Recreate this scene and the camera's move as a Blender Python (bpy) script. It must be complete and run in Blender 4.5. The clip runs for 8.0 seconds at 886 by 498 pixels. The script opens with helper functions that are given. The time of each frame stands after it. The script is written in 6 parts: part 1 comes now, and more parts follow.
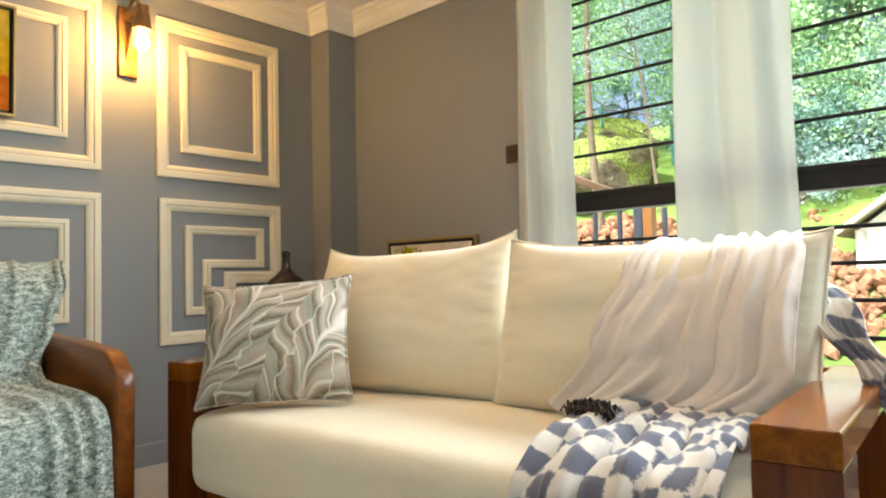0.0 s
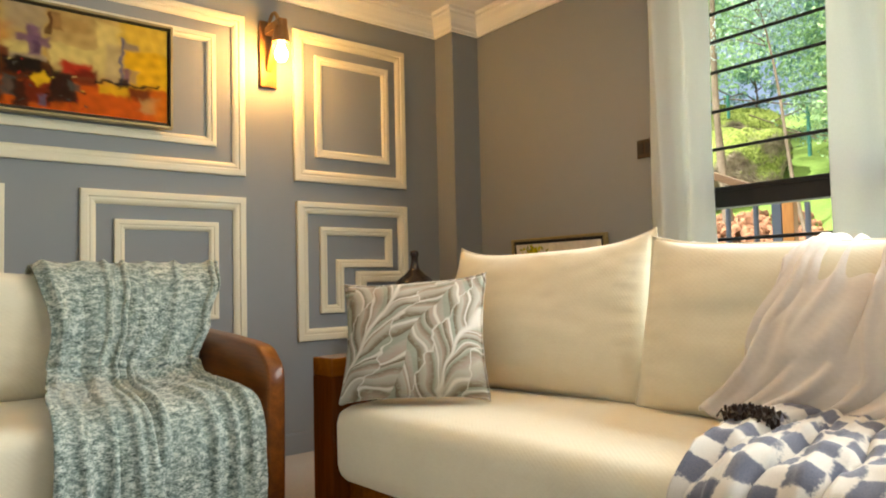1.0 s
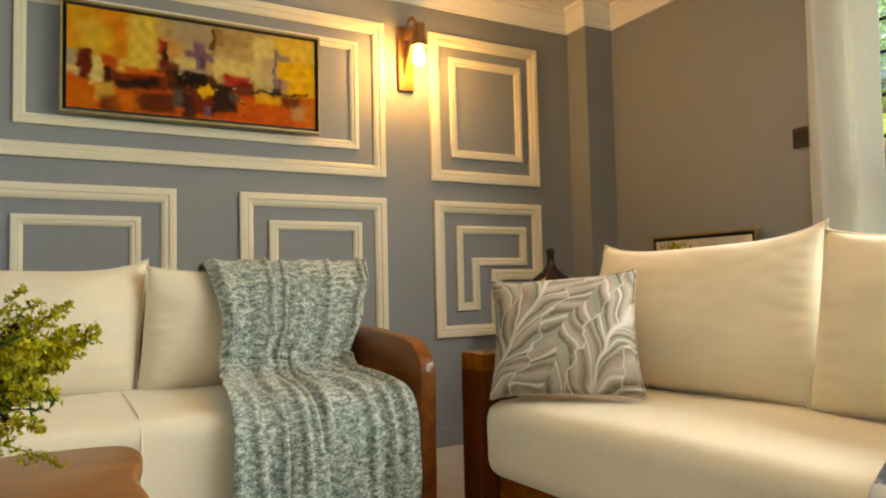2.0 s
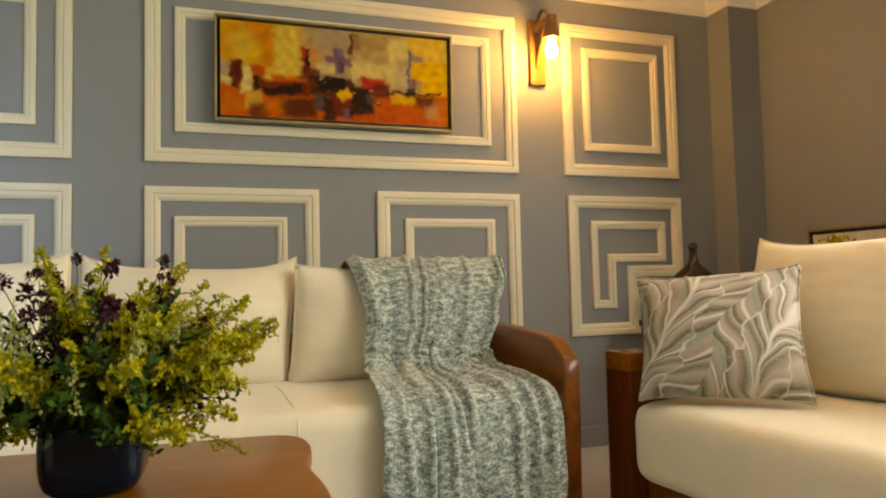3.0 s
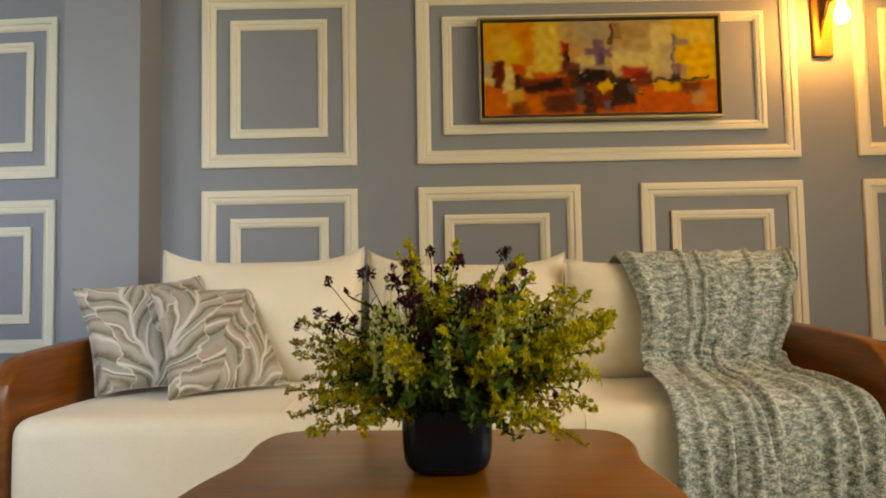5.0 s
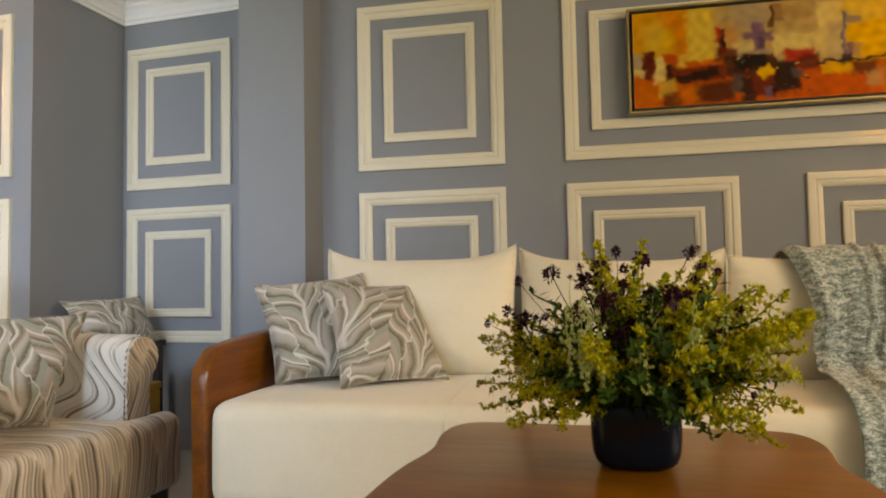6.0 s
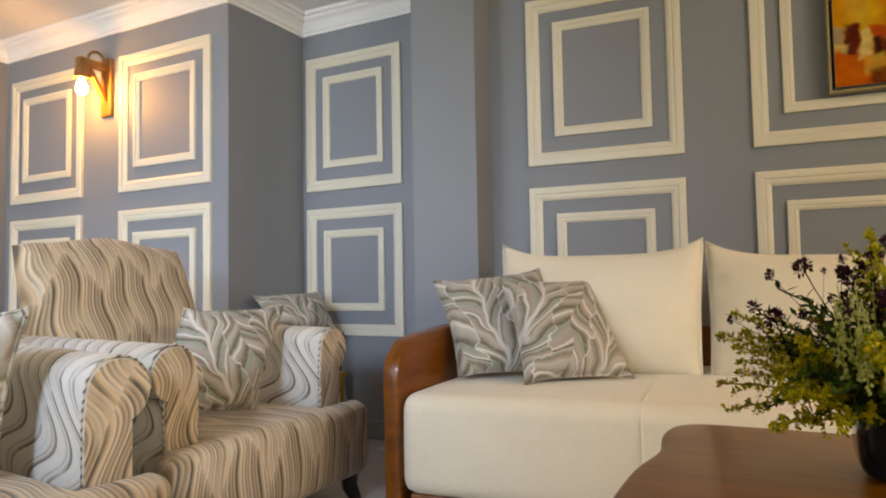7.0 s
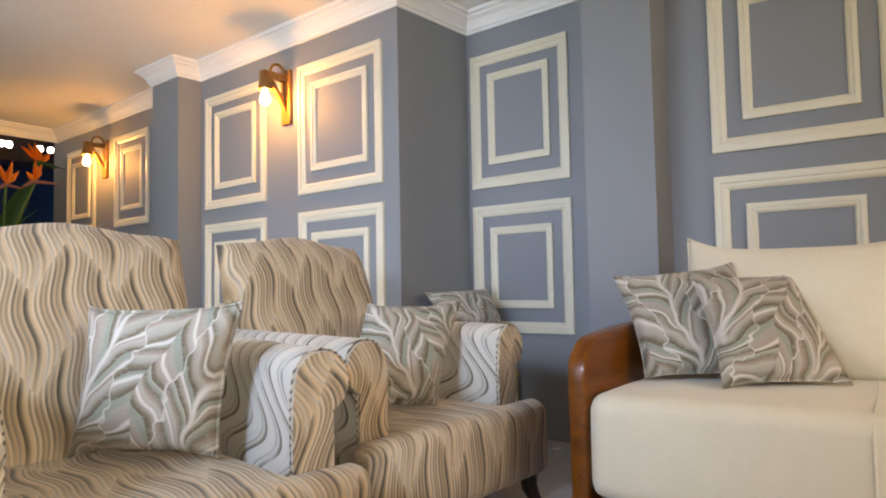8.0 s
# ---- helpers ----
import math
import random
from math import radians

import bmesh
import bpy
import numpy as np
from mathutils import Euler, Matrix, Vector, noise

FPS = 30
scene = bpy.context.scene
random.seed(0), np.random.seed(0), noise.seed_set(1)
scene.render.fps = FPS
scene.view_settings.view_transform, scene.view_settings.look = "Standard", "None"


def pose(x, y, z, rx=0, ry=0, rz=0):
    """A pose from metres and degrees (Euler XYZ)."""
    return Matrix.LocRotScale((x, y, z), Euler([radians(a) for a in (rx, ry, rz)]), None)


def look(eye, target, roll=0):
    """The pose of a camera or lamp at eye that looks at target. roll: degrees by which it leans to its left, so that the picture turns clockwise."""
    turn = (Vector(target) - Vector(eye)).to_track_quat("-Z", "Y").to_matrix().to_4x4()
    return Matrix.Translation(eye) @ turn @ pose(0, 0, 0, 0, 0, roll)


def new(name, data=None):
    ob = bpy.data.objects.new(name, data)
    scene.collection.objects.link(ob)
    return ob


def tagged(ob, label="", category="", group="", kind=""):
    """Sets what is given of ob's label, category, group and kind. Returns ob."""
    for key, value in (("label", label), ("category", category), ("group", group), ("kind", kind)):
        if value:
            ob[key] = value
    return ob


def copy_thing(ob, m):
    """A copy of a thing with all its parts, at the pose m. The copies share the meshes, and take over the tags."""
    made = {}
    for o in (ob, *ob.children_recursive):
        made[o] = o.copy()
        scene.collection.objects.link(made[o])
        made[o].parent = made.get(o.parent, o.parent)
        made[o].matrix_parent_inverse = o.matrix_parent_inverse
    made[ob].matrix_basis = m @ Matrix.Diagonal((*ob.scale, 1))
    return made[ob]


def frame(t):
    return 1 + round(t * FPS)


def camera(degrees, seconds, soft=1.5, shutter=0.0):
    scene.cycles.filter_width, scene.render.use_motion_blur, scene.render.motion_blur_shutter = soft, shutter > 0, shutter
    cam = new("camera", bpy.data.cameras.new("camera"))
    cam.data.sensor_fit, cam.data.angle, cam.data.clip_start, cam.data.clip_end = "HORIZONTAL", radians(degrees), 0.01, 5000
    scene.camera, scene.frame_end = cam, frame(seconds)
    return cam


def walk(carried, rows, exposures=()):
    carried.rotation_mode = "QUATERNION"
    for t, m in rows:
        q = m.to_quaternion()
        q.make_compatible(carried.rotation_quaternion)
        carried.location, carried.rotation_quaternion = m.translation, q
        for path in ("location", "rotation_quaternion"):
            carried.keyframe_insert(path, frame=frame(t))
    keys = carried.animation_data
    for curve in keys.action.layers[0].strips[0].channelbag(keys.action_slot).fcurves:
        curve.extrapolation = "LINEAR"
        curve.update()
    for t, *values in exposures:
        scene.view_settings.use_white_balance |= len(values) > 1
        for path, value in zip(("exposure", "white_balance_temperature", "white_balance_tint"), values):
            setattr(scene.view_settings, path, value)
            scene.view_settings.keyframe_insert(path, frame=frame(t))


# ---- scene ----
cam = camera(66.2, 8.0, soft=2.0)
PATH = [
    (0, (0.143, -0.041, 0.821), (-1.205, 1.434, 0.91), -1.3),
    (0.5, (0.113, -0.057, 0.822), (-1.354, 1.299, 0.914), -1.5),
    (1, (0.091, -0.096, 0.821), (-1.479, 1.14, 0.916), -1.3),
    (1.5, (0.065, -0.151, 0.813), (-1.599, 0.955, 0.915), -1.2),
    (3, (-0.016, -0.242, 0.804), (-1.909, 0.394, 0.912), -1.3),
    (3.5, (-0.041, -0.287, 0.802), (-1.976, 0.206, 0.911), -1.1),
    (4, (-0.058, -0.329, 0.801), (-2.027, 0.004, 0.91), -1.0),
    (4.5, (-0.066, -0.365, 0.797), (-2.056, -0.194, 0.911), -1.0),
    (6, (-0.008, -0.483, 0.806), (-1.969, -0.865, 0.913), -1.1),
    (6.5, (0.034, -0.537, 0.813), (-1.881, -1.107, 0.914), -1.0),
    (7, (0.018, -0.618, 0.804), (-1.822, -1.394, 0.909), -1.0),
    (7.5, (0.013, -0.701, 0.793), (-1.739, -1.66, 0.905), -1.0),
    (8, (0.023, -0.74, 0.797), (-1.608, -1.892, 0.906), -1.1),
]
walk(cam, [(t, look(eye, target, roll)) for t, eye, target, roll in PATH], [(0.0, 1.42, 6400, 4), (1.5, 1.21, 7150, 5), (3.0, 1.07, 8500, 8), (4.5, 0.94, 9750, 12), (6.5, 0.85, 9400, 16), (8.0, 0.88, 8500, 18)])

# ---- light: sky, one soft sun, daylight in the openings, warm wall lamps (bulbs) ----
world = bpy.data.worlds.new("sky")
scene.world = world
world.use_nodes = True
sky = world.node_tree.nodes.new("ShaderNodeTexSky")
sky.sky_type, sky.sun_disc, sky.sun_elevation, sky.sun_rotation = "NISHITA", False, radians(55), radians(150)
world.node_tree.links.new(sky.outputs[0], world.node_tree.nodes["Background"].inputs[0])
world.node_tree.nodes["Background"].inputs[1].default_value = 0.15
sky.dust_density, sky.air_density, sky.ozone_density = 8.0, 0.7, 0.0
sun = new("sun", bpy.data.lights.new("sun", "SUN"))
sun.data.energy, sun.data.angle, sun.data.color = 5.0, radians(3), (1.0, 0.95, 0.86)
sun.matrix_world = look((0, 0, 20), (5.7, 9.9, 4))


def daylight(name, m, w, h, power, colour, spread=130):
    lamp = new(name, bpy.data.lights.new(name, "AREA"))
    lamp.data.shape, lamp.data.size, lamp.data.size_y = "RECTANGLE", w, h
    lamp.data.energy, lamp.data.color, lamp.data.spread = power, colour, radians(spread)
    lamp.matrix_world = m


daylight("window_daylight", look((0.10, 2.25, 1.60), (0.0, 0.4, 1.06)), 2.8, 0.6, 30, (0.88, 0.94, 1.0), 160)
daylight("window_skylight", look((-0.30, 2.74, 1.5), (-0.30, 0.4, 1.5)), 3.0, 1.6, 5.0, (0.95, 1.0, 1.0))
daylight("side_daylight", look((1.70, -1.6, 1.84), (-2.7, -2.4, 0.5)), 0.6, 0.45, 5.2, (0.38, 0.60, 1.0), 50)
daylight("door_daylight", look((1.72, -3.5, 1.15), (-3.0, -3.9, 1.0)), 2.2, 1.9, 21, (0.48, 0.66, 1.0), 78)
BULB = 185.0
# strength of the unseen ceiling lamps added for warm fill
WARM_FILL = 8.0


# ---- materials ----
def mat(name, rough=0.6, metal=0.0, **sockets):
    m = bpy.data.materials.new(name)
    m.use_nodes = True
    b = m.node_tree.nodes["Principled BSDF"]
    b.inputs["Roughness"].default_value, b.inputs["Metallic"].default_value = rough, metal
    for k, v in sockets.items():
        b.inputs[k.replace("_", " ")].default_value = v
    return m, m.node_tree, b


def nd(nt, kind, *ins, **attrs):
    n = nt.nodes.new("ShaderNode" + kind)
    for k, v in attrs.items():
        setattr(n, k, v)
    for i, v in enumerate(ins):
        if v is None:
            continue
        if isinstance(v, bpy.types.NodeSocket):
            nt.links.new(v, n.inputs[i])
        else:
            n.inputs[i].default_value = v
    return n


def maths(nt, op, *ins):
    return nd(nt, "Math", *ins, operation=op).outputs[0]


def ramp(nt, fac, stops, interpolation="LINEAR"):
    n = nt.nodes.new("ShaderNodeValToRGB")
    n.color_ramp.interpolation = interpolation
    el = n.color_ramp.elements
    while len(el) < len(stops):
        el.new(0.5)
    for e, (p, c) in zip(el, stops):
        e.position, e.color = p, (*c, 1)
    nt.links.new(fac, n.inputs[0])
    return n.outputs[0]


def coords(nt, scale=(1, 1, 1), rot=(0, 0, 0), kind="Object"):
    tc = nt.nodes.new("ShaderNodeTexCoord")
    mp = nt.nodes.new("ShaderNodeMapping")
    mp.inputs["Scale"].default_value, mp.inputs["Rotation"].default_value = scale, rot
    nt.links.new(tc.outputs[kind], mp.inputs[0])
    return mp.outputs[0]


def noise_tex(nt, vec, scale, detail=4.0, rough=0.5, distortion=0.0):
    n = nt.nodes.new("ShaderNodeTexNoise")
    n.inputs["Scale"].default_value, n.inputs["Detail"].default_value = scale, detail
    n.inputs["Roughness"].default_value, n.inputs["Distortion"].default_value = rough, distortion
    nt.links.new(vec, n.inputs["Vector"])
    return n.outputs["Fac"]


def bump(nt, b, height, strength=0.2, distance=0.002):
    n = nt.nodes.new("ShaderNodeBump")
    n.inputs["Strength"].default_value, n.inputs["Distance"].default_value = strength, distance
    nt.links.new(height, n.inputs["Height"])
    nt.links.new(n.outputs[0], b.inputs["Normal"])


def mix(nt, fac, a, b_):
    n = nt.nodes.new("ShaderNodeMix")
    n.data_type = "RGBA"
    for i, v in ((0, fac), (6, a), (7, b_)):
        if isinstance(v, bpy.types.NodeSocket):
            nt.links.new(v, n.inputs[i])
        else:
            n.inputs[i].default_value = v if i == 0 else (*v, 1)
    return n.outputs[2]


def grainy(name, c1, c2, scale, rough=0.6, fine=200.0, bumps=0.15, metal=0.0, dist=0.001, **kw):
    """Two tones in large soft clouds with a fine grain and a slight relief."""
    m, nt, b = mat(name, rough, metal, **kw)
    v = coords(nt)
    big = noise_tex(nt, v, scale, 5, 0.6)
    small = noise_tex(nt, v, fine, 3, 0.6)
    f = maths(nt, "ADD", maths(nt, "MULTIPLY", big, 0.7), maths(nt, "MULTIPLY", small, 0.3))
    nt.links.new(ramp(nt, f, [(0.3, c1), (0.7, c2)]), b.inputs["Base Color"])
    bump(nt, b, small, bumps, dist)
    r = maths(nt, "ADD", maths(nt, "MULTIPLY", big, 0.2), rough - 0.1)
    nt.links.new(r, b.inputs["Roughness"])
    return m


def wood(name, dark, light, axis=0, rough=0.3, scale=1.0, coat=0.25, spec=0.3):
    m, nt, b = mat(name, rough, Coat_Weight=coat, Coat_Roughness=0.07, Specular_IOR_Level=spec)
    s = [22 * scale] * 3
    s[axis] = 1.6 * scale
    v = coords(nt, s)
    g = noise_tex(nt, v, 1.0, 6, 0.65, 0.6)
    fine = noise_tex(nt, coords(nt, [x * 7 for x in s]), 1.0, 3, 0.6)
    f = maths(nt, "ADD", maths(nt, "MULTIPLY", g, 0.75), maths(nt, "MULTIPLY", fine, 0.25))
    nt.links.new(ramp(nt, f, [(0.3, dark), (0.52, [(a + c) / 2 for a, c in zip(dark, light)]), (0.72, light)]), b.inputs["Base Color"])
    nt.links.new(maths(nt, "ADD", maths(nt, "MULTIPLY", noise_tex(nt, coords(nt), 5, 4), 0.08), rough - 0.04), b.inputs["Roughness"])
    bump(nt, b, f, 0.06, 0.001)
    return m


def weave(name, c1, c2, rough=0.9, threads=420.0, bumps=0.35, cloud=5.0):
    """Plain woven upholstery: crossing threads and faint clouding."""
    m, nt, b = mat(name, rough, Sheen_Weight=0.25)
    v = coords(nt)
    x = nd(nt, "SeparateXYZ", v)
    w = maths(nt, "MULTIPLY", maths(nt, "SINE", maths(nt, "MULTIPLY", maths(nt, "ADD", x.outputs[0], x.outputs[1]), threads)), maths(nt, "SINE", maths(nt, "MULTIPLY", x.outputs[2], threads)))
    cl = noise_tex(nt, v, cloud, 5, 0.6)
    slub = noise_tex(nt, coords(nt, (60, 60, 220)), 1.0, 3, 0.6)
    f = maths(nt, "ADD", maths(nt, "MULTIPLY", cl, 0.6), maths(nt, "MULTIPLY", slub, 0.4))
    nt.links.new(ramp(nt, f, [(0.3, c1), (0.7, c2)]), b.inputs["Base Color"])
    bump(nt, b, maths(nt, "ADD", maths(nt, "MULTIPLY", w, 0.3), slub), bumps, 0.0008)
    return m


def striped(name, across, along, swing, period=0.088, daylit=False):
    """Woven upholstery with S-shaped stripes: cream and sand bands, taupe and near-black lines that swell and taper."""
    m, nt, b = mat(name, 0.85, Sheen_Weight=0.2)
    x = nd(nt, "SeparateXYZ", coords(nt))
    a = x.outputs[across]
    if along == "front":
        l = maths(nt, "SUBTRACT", x.outputs[2], x.outputs[1])
    else:
        l = x.outputs[along]
    wob = maths(nt, "SINE", maths(nt, "ADD", maths(nt, "MULTIPLY", l, 21.0), maths(nt, "MULTIPLY", a, 7.0)))
    wob2 = maths(nt, "SINE", maths(nt, "ADD", maths(nt, "MULTIPLY", l, 9.0), maths(nt, "MULTIPLY", a, 6.0)))
    p = maths(nt, "ADD", a, maths(nt, "ADD", maths(nt, "MULTIPLY", wob, swing), maths(nt, "MULTIPLY", wob2, swing * 0.5)))
    # the bundles of lines stop and start again along slanting breaks
    slope = maths(nt, "ADD", maths(nt, "DIVIDE", l, 0.34), maths(nt, "MULTIPLY", maths(nt, "PINGPONG", a, 0.11), 6.0))
    saw = maths(nt, "FRACT", slope)
    s = maths(nt, "ADD", maths(nt, "DIVIDE", p, period), maths(nt, "MULTIPLY", maths(nt, "FLOOR", slope), 0.0 if daylit else 0.37))
    fr = maths(nt, "FRACT", s)
    cream, sand, taupe, dark, ash = (0.76, 0.61, 0.42), (0.59, 0.42, 0.25), (0.21, 0.155, 0.095), (0.036, 0.031, 0.023), (0.60, 0.55, 0.47)
    if daylit:
        # paler, cooler tones: daylight on the arms is put into these colours
        cream, sand, ash = (0.66, 0.63, 0.56), (0.48, 0.41, 0.32), (0.54, 0.54, 0.51)
        light = ramp(nt, fr, [(0.0, cream), (0.16, ash), (0.22, cream), (0.40, ash), (0.46, cream), (0.58, sand), (0.64, cream), (0.82, ash), (0.88, cream), (1.0, cream)])
        bold = ramp(nt, fr, [(0.0, cream), (0.07, ash), (0.10, taupe), (0.12, cream), (0.17, ash), (0.215, taupe), (0.235, dark), (0.265, dark), (0.28, cream), (0.42, cream), (0.47, ash), (0.51, cream), (0.60, ash), (0.63, taupe), (0.65, cream), (0.69, sand), (0.735, taupe), (0.75, dark), (0.775, dark), (0.79, ash), (0.82, cream), (1.0, cream)])
    else:
        light = ramp(nt, fr, [(0.0, cream), (0.10, ash), (0.17, sand), (0.22, cream), (0.36, sand), (0.44, cream), (0.52, ash), (0.58, sand), (0.66, cream), (0.78, sand), (0.84, ash), (0.94, sand), (1.0, cream)])
        bold = ramp(nt, fr, [(0.0, cream), (0.08, taupe), (0.12, cream), (0.22, sand), (0.28, taupe), (0.33, dark), (0.37, dark), (0.40, sand), (0.52, taupe), (0.57, sand), (0.66, dark), (0.71, cream), (0.80, taupe), (0.86, sand), (0.93, taupe), (1.0, cream)])
    col = mix(nt, ramp(nt, saw, [(0.0, (0.15,) * 3), (0.4, (0.88,) * 3), (0.85, (1.0,) * 3), (1.0, (0.5,) * 3)]), light, bold)
    slub = noise_tex(nt, coords(nt, (300, 300, 300)), 1.0, 2, 0.6)
    col = mix(nt, maths(nt, "MULTIPLY", slub, 0.2), col, (0.46, 0.40, 0.32))
    nt.links.new(col, b.inputs["Base Color"])
    bump(nt, b, slub, 0.3, 0.001)
    return m


def braid(name):
    """Upholstery edging with short dark dashes between cream ones."""
    m, nt, b = mat(name, 0.85)
    x = nd(nt, "SeparateXYZ", coords(nt))
    run = maths(nt, "ADD", maths(nt, "MULTIPLY", x.outputs[2], 48.0), maths(nt, "MULTIPLY", x.outputs[0], 31.0))
    dash = maths(nt, "FRACT", maths(nt, "ADD", run, maths(nt, "MULTIPLY", noise_tex(nt, coords(nt), 60, 2), 0.6)))
    nt.links.new(ramp(nt, dash, [(0.0, (0.60, 0.54, 0.44)), (0.5, (0.56, 0.50, 0.40)), (0.60, (0.15, 0.13, 0.105)), (0.88, (0.15, 0.13, 0.105)), (1.0, (0.60, 0.54, 0.44))]), b.inputs["Base Color"])
    bump(nt, b, dash, 0.5, 0.002)
    return m


def leafy(name, turn=0.35, shift=0.05):
    """Printed cushion cover: fronds of arching leaves, banded in taupe, khaki, grey-green and rose, with pale torn outlines."""
    m, nt, b = mat(name, 0.8, Sheen_Weight=0.15)
    v0 = coords(nt, (1, 1, 1), (0, turn, 0))
    n = nt.nodes.new("ShaderNodeTexNoise")
    n.inputs["Scale"].default_value, n.inputs["Detail"].default_value = 7.0, 1.0
    nt.links.new(v0, n.inputs["Vector"])
    off = nd(nt, "VectorMath", n.outputs["Color"], (0.5, 0.5, 0.5), operation="SUBTRACT")
    off2 = nd(nt, "VectorMath", off.outputs[0], None, operation="SCALE")
    off2.inputs["Scale"].default_value = 0.11
    q = nd(nt, "SeparateXYZ", nd(nt, "VectorMath", v0, off2.outputs[0], operation="ADD").outputs[0])
    x = maths(nt, "ADD", q.outputs[0], shift)
    z = q.outputs[2]
    u = maths(nt, "PINGPONG", x, 0.14)
    flank = maths(nt, "FLOOR", maths(nt, "DIVIDE", x, 0.14))
    arch = maths(nt, "MULTIPLY", maths(nt, "POWER", maths(nt, "DIVIDE", u, 0.14), 0.6), 0.19)
    ragged = noise_tex(nt, coords(nt, (24, 24, 24)), 1.0, 1, 0.5)
    reach = maths(nt, "ADD", maths(nt, "DIVIDE", u, 0.10), maths(nt, "MULTIPLY", ragged, 0.55))
    tier = maths(nt, "FLOOR", reach)
    s = maths(nt, "DIVIDE", maths(nt, "SUBTRACT", z, arch), 0.112)
    s = maths(nt, "ADD", s, maths(nt, "ADD", maths(nt, "MULTIPLY", tier, 0.43), maths(nt, "MULTIPLY", flank, 0.29)))
    fr = maths(nt, "FRACT", s)
    key = nd(nt, "CombineXYZ", maths(nt, "FLOOR", s), flank, tier)
    rnd = nd(nt, "TexWhiteNoise", key.outputs[0])
    pale, khaki, grey, rose, brown, mist = (0.44, 0.405, 0.34), (0.20, 0.165, 0.11), (0.28, 0.30, 0.24), (0.37, 0.29, 0.24), (0.125, 0.095, 0.06), (0.36, 0.33, 0.28)
    band = maths(nt, "FRACT", maths(nt, "ADD", maths(nt, "MULTIPLY", fr, 0.62), maths(nt, "MULTIPLY", rnd.outputs[0], 0.7)))
    tone = ramp(nt, band, [(0.0, brown), (0.07, khaki), (0.12, rose), (0.26, mist), (0.31, grey), (0.42, grey), (0.45, brown), (0.52, khaki), (0.60, mist), (0.72, pale), (0.76, rose), (0.86, khaki), (0.92, grey), (1.0, pale)])
    fleck = maths(nt, "MULTIPLY", maths(nt, "GREATER_THAN", noise_tex(nt, coords(nt, (60, 60, 240)), 1.0, 1, 0.5), 0.6), 0.35)
    tone = mix(nt, fleck, tone, (0.36, 0.40, 0.33))
    outline = maths(nt, "MINIMUM", fr, maths(nt, "MULTIPLY", maths(nt, "SUBTRACT", 1.0, fr), 1.0))
    outline = maths(nt, "MINIMUM", outline, maths(nt, "MULTIPLY", u, 9.0))
    outline = maths(nt, "MINIMUM", outline, maths(nt, "MULTIPLY", maths(nt, "FRACT", reach), 1.5))
    line = ramp(nt, outline, [(0.02, (0.9, 0.9, 0.9)), (0.085, (0, 0, 0))])
    col = mix(nt, line, tone, (0.66, 0.63, 0.575))
    nt.links.new(col, b.inputs["Base Color"])
    slub = noise_tex(nt, coords(nt, (260, 260, 260)), 1.0, 2, 0.6)
    bump(nt, b, maths(nt, "ADD", slub, line), 0.25, 0.001)
    return m


def knit(name):
    m, nt, b = mat(name, 0.95, Sheen_Weight=0.3)
    v = coords(nt, (1, 0.8, 1.7))
    f = maths(nt, "ADD", maths(nt, "MULTIPLY", noise_tex(nt, v, 150, 3, 0.75), 0.6), maths(nt, "MULTIPLY", noise_tex(nt, v, 48, 2, 0.6), 0.4))
    g = noise_tex(nt, coords(nt), 7, 4, 0.6)
    col = ramp(nt, f, [(0.37, (0.018, 0.027, 0.023)), (0.44, (0.11, 0.155, 0.135)), (0.51, (0.31, 0.375, 0.34)), (0.60, (0.74, 0.78, 0.72))])
    col = mix(nt, ramp(nt, g, [(0.35, (0.0,) * 3), (0.7, (0.4,) * 3)]), col, (0.21, 0.29, 0.275))
    nt.links.new(col, b.inputs["Base Color"])
    bump(nt, b, f, 0.8, 0.004)
    return m


def checked(name):
    m, nt, b = mat(name, 0.95, Sheen_Weight=0.3)
    wander = nt.nodes.new("ShaderNodeTexNoise")
    wander.inputs["Scale"].default_value, wander.inputs["Detail"].default_value = 9.0, 2.0
    nt.links.new(coords(nt), wander.inputs["Vector"])
    pull = nd(nt, "VectorMath", nd(nt, "VectorMath", wander.outputs["Color"], (0.5, 0.5, 0.5), operation="SUBTRACT").outputs[0], (0.06, 0.06, 0.0), operation="MULTIPLY")
    uv = nd(nt, "SeparateXYZ", nd(nt, "VectorMath", coords(nt, kind="UV"), pull.outputs[0], operation="ADD").outputs[0])
    fuzz = noise_tex(nt, coords(nt), 140, 3, 0.7)
    u = ramp(nt, maths(nt, "ADD", maths(nt, "MULTIPLY", maths(nt, "SINE", maths(nt, "ADD", maths(nt, "MULTIPLY", uv.outputs[0], 64.0), maths(nt, "MULTIPLY", fuzz, 1.0))), 0.5), 0.5), [(0.40, (0,) * 3), (0.60, (1,) * 3)])
    w = ramp(nt, maths(nt, "ADD", maths(nt, "MULTIPLY", maths(nt, "SINE", maths(nt, "ADD", maths(nt, "MULTIPLY", uv.outputs[1], 70.0), maths(nt, "MULTIPLY", fuzz, 1.0))), 0.5), 0.5), [(0.40, (0,) * 3), (0.60, (1,) * 3)])
    col = ramp(nt, maths(nt, "ABSOLUTE", maths(nt, "SUBTRACT", u, w)), [(0.15, (0.78, 0.73, 0.66)), (0.85, (0.075, 0.09, 0.16))])
    tw = noise_tex(nt, coords(nt), 300, 2, 0.7)
    col = mix(nt, maths(nt, "MULTIPLY", tw, 0.3), col, (0.5, 0.48, 0.46))
    nt.links.new(col, b.inputs["Base Color"])
    bump(nt, b, tw, 0.5, 0.002)
    return m


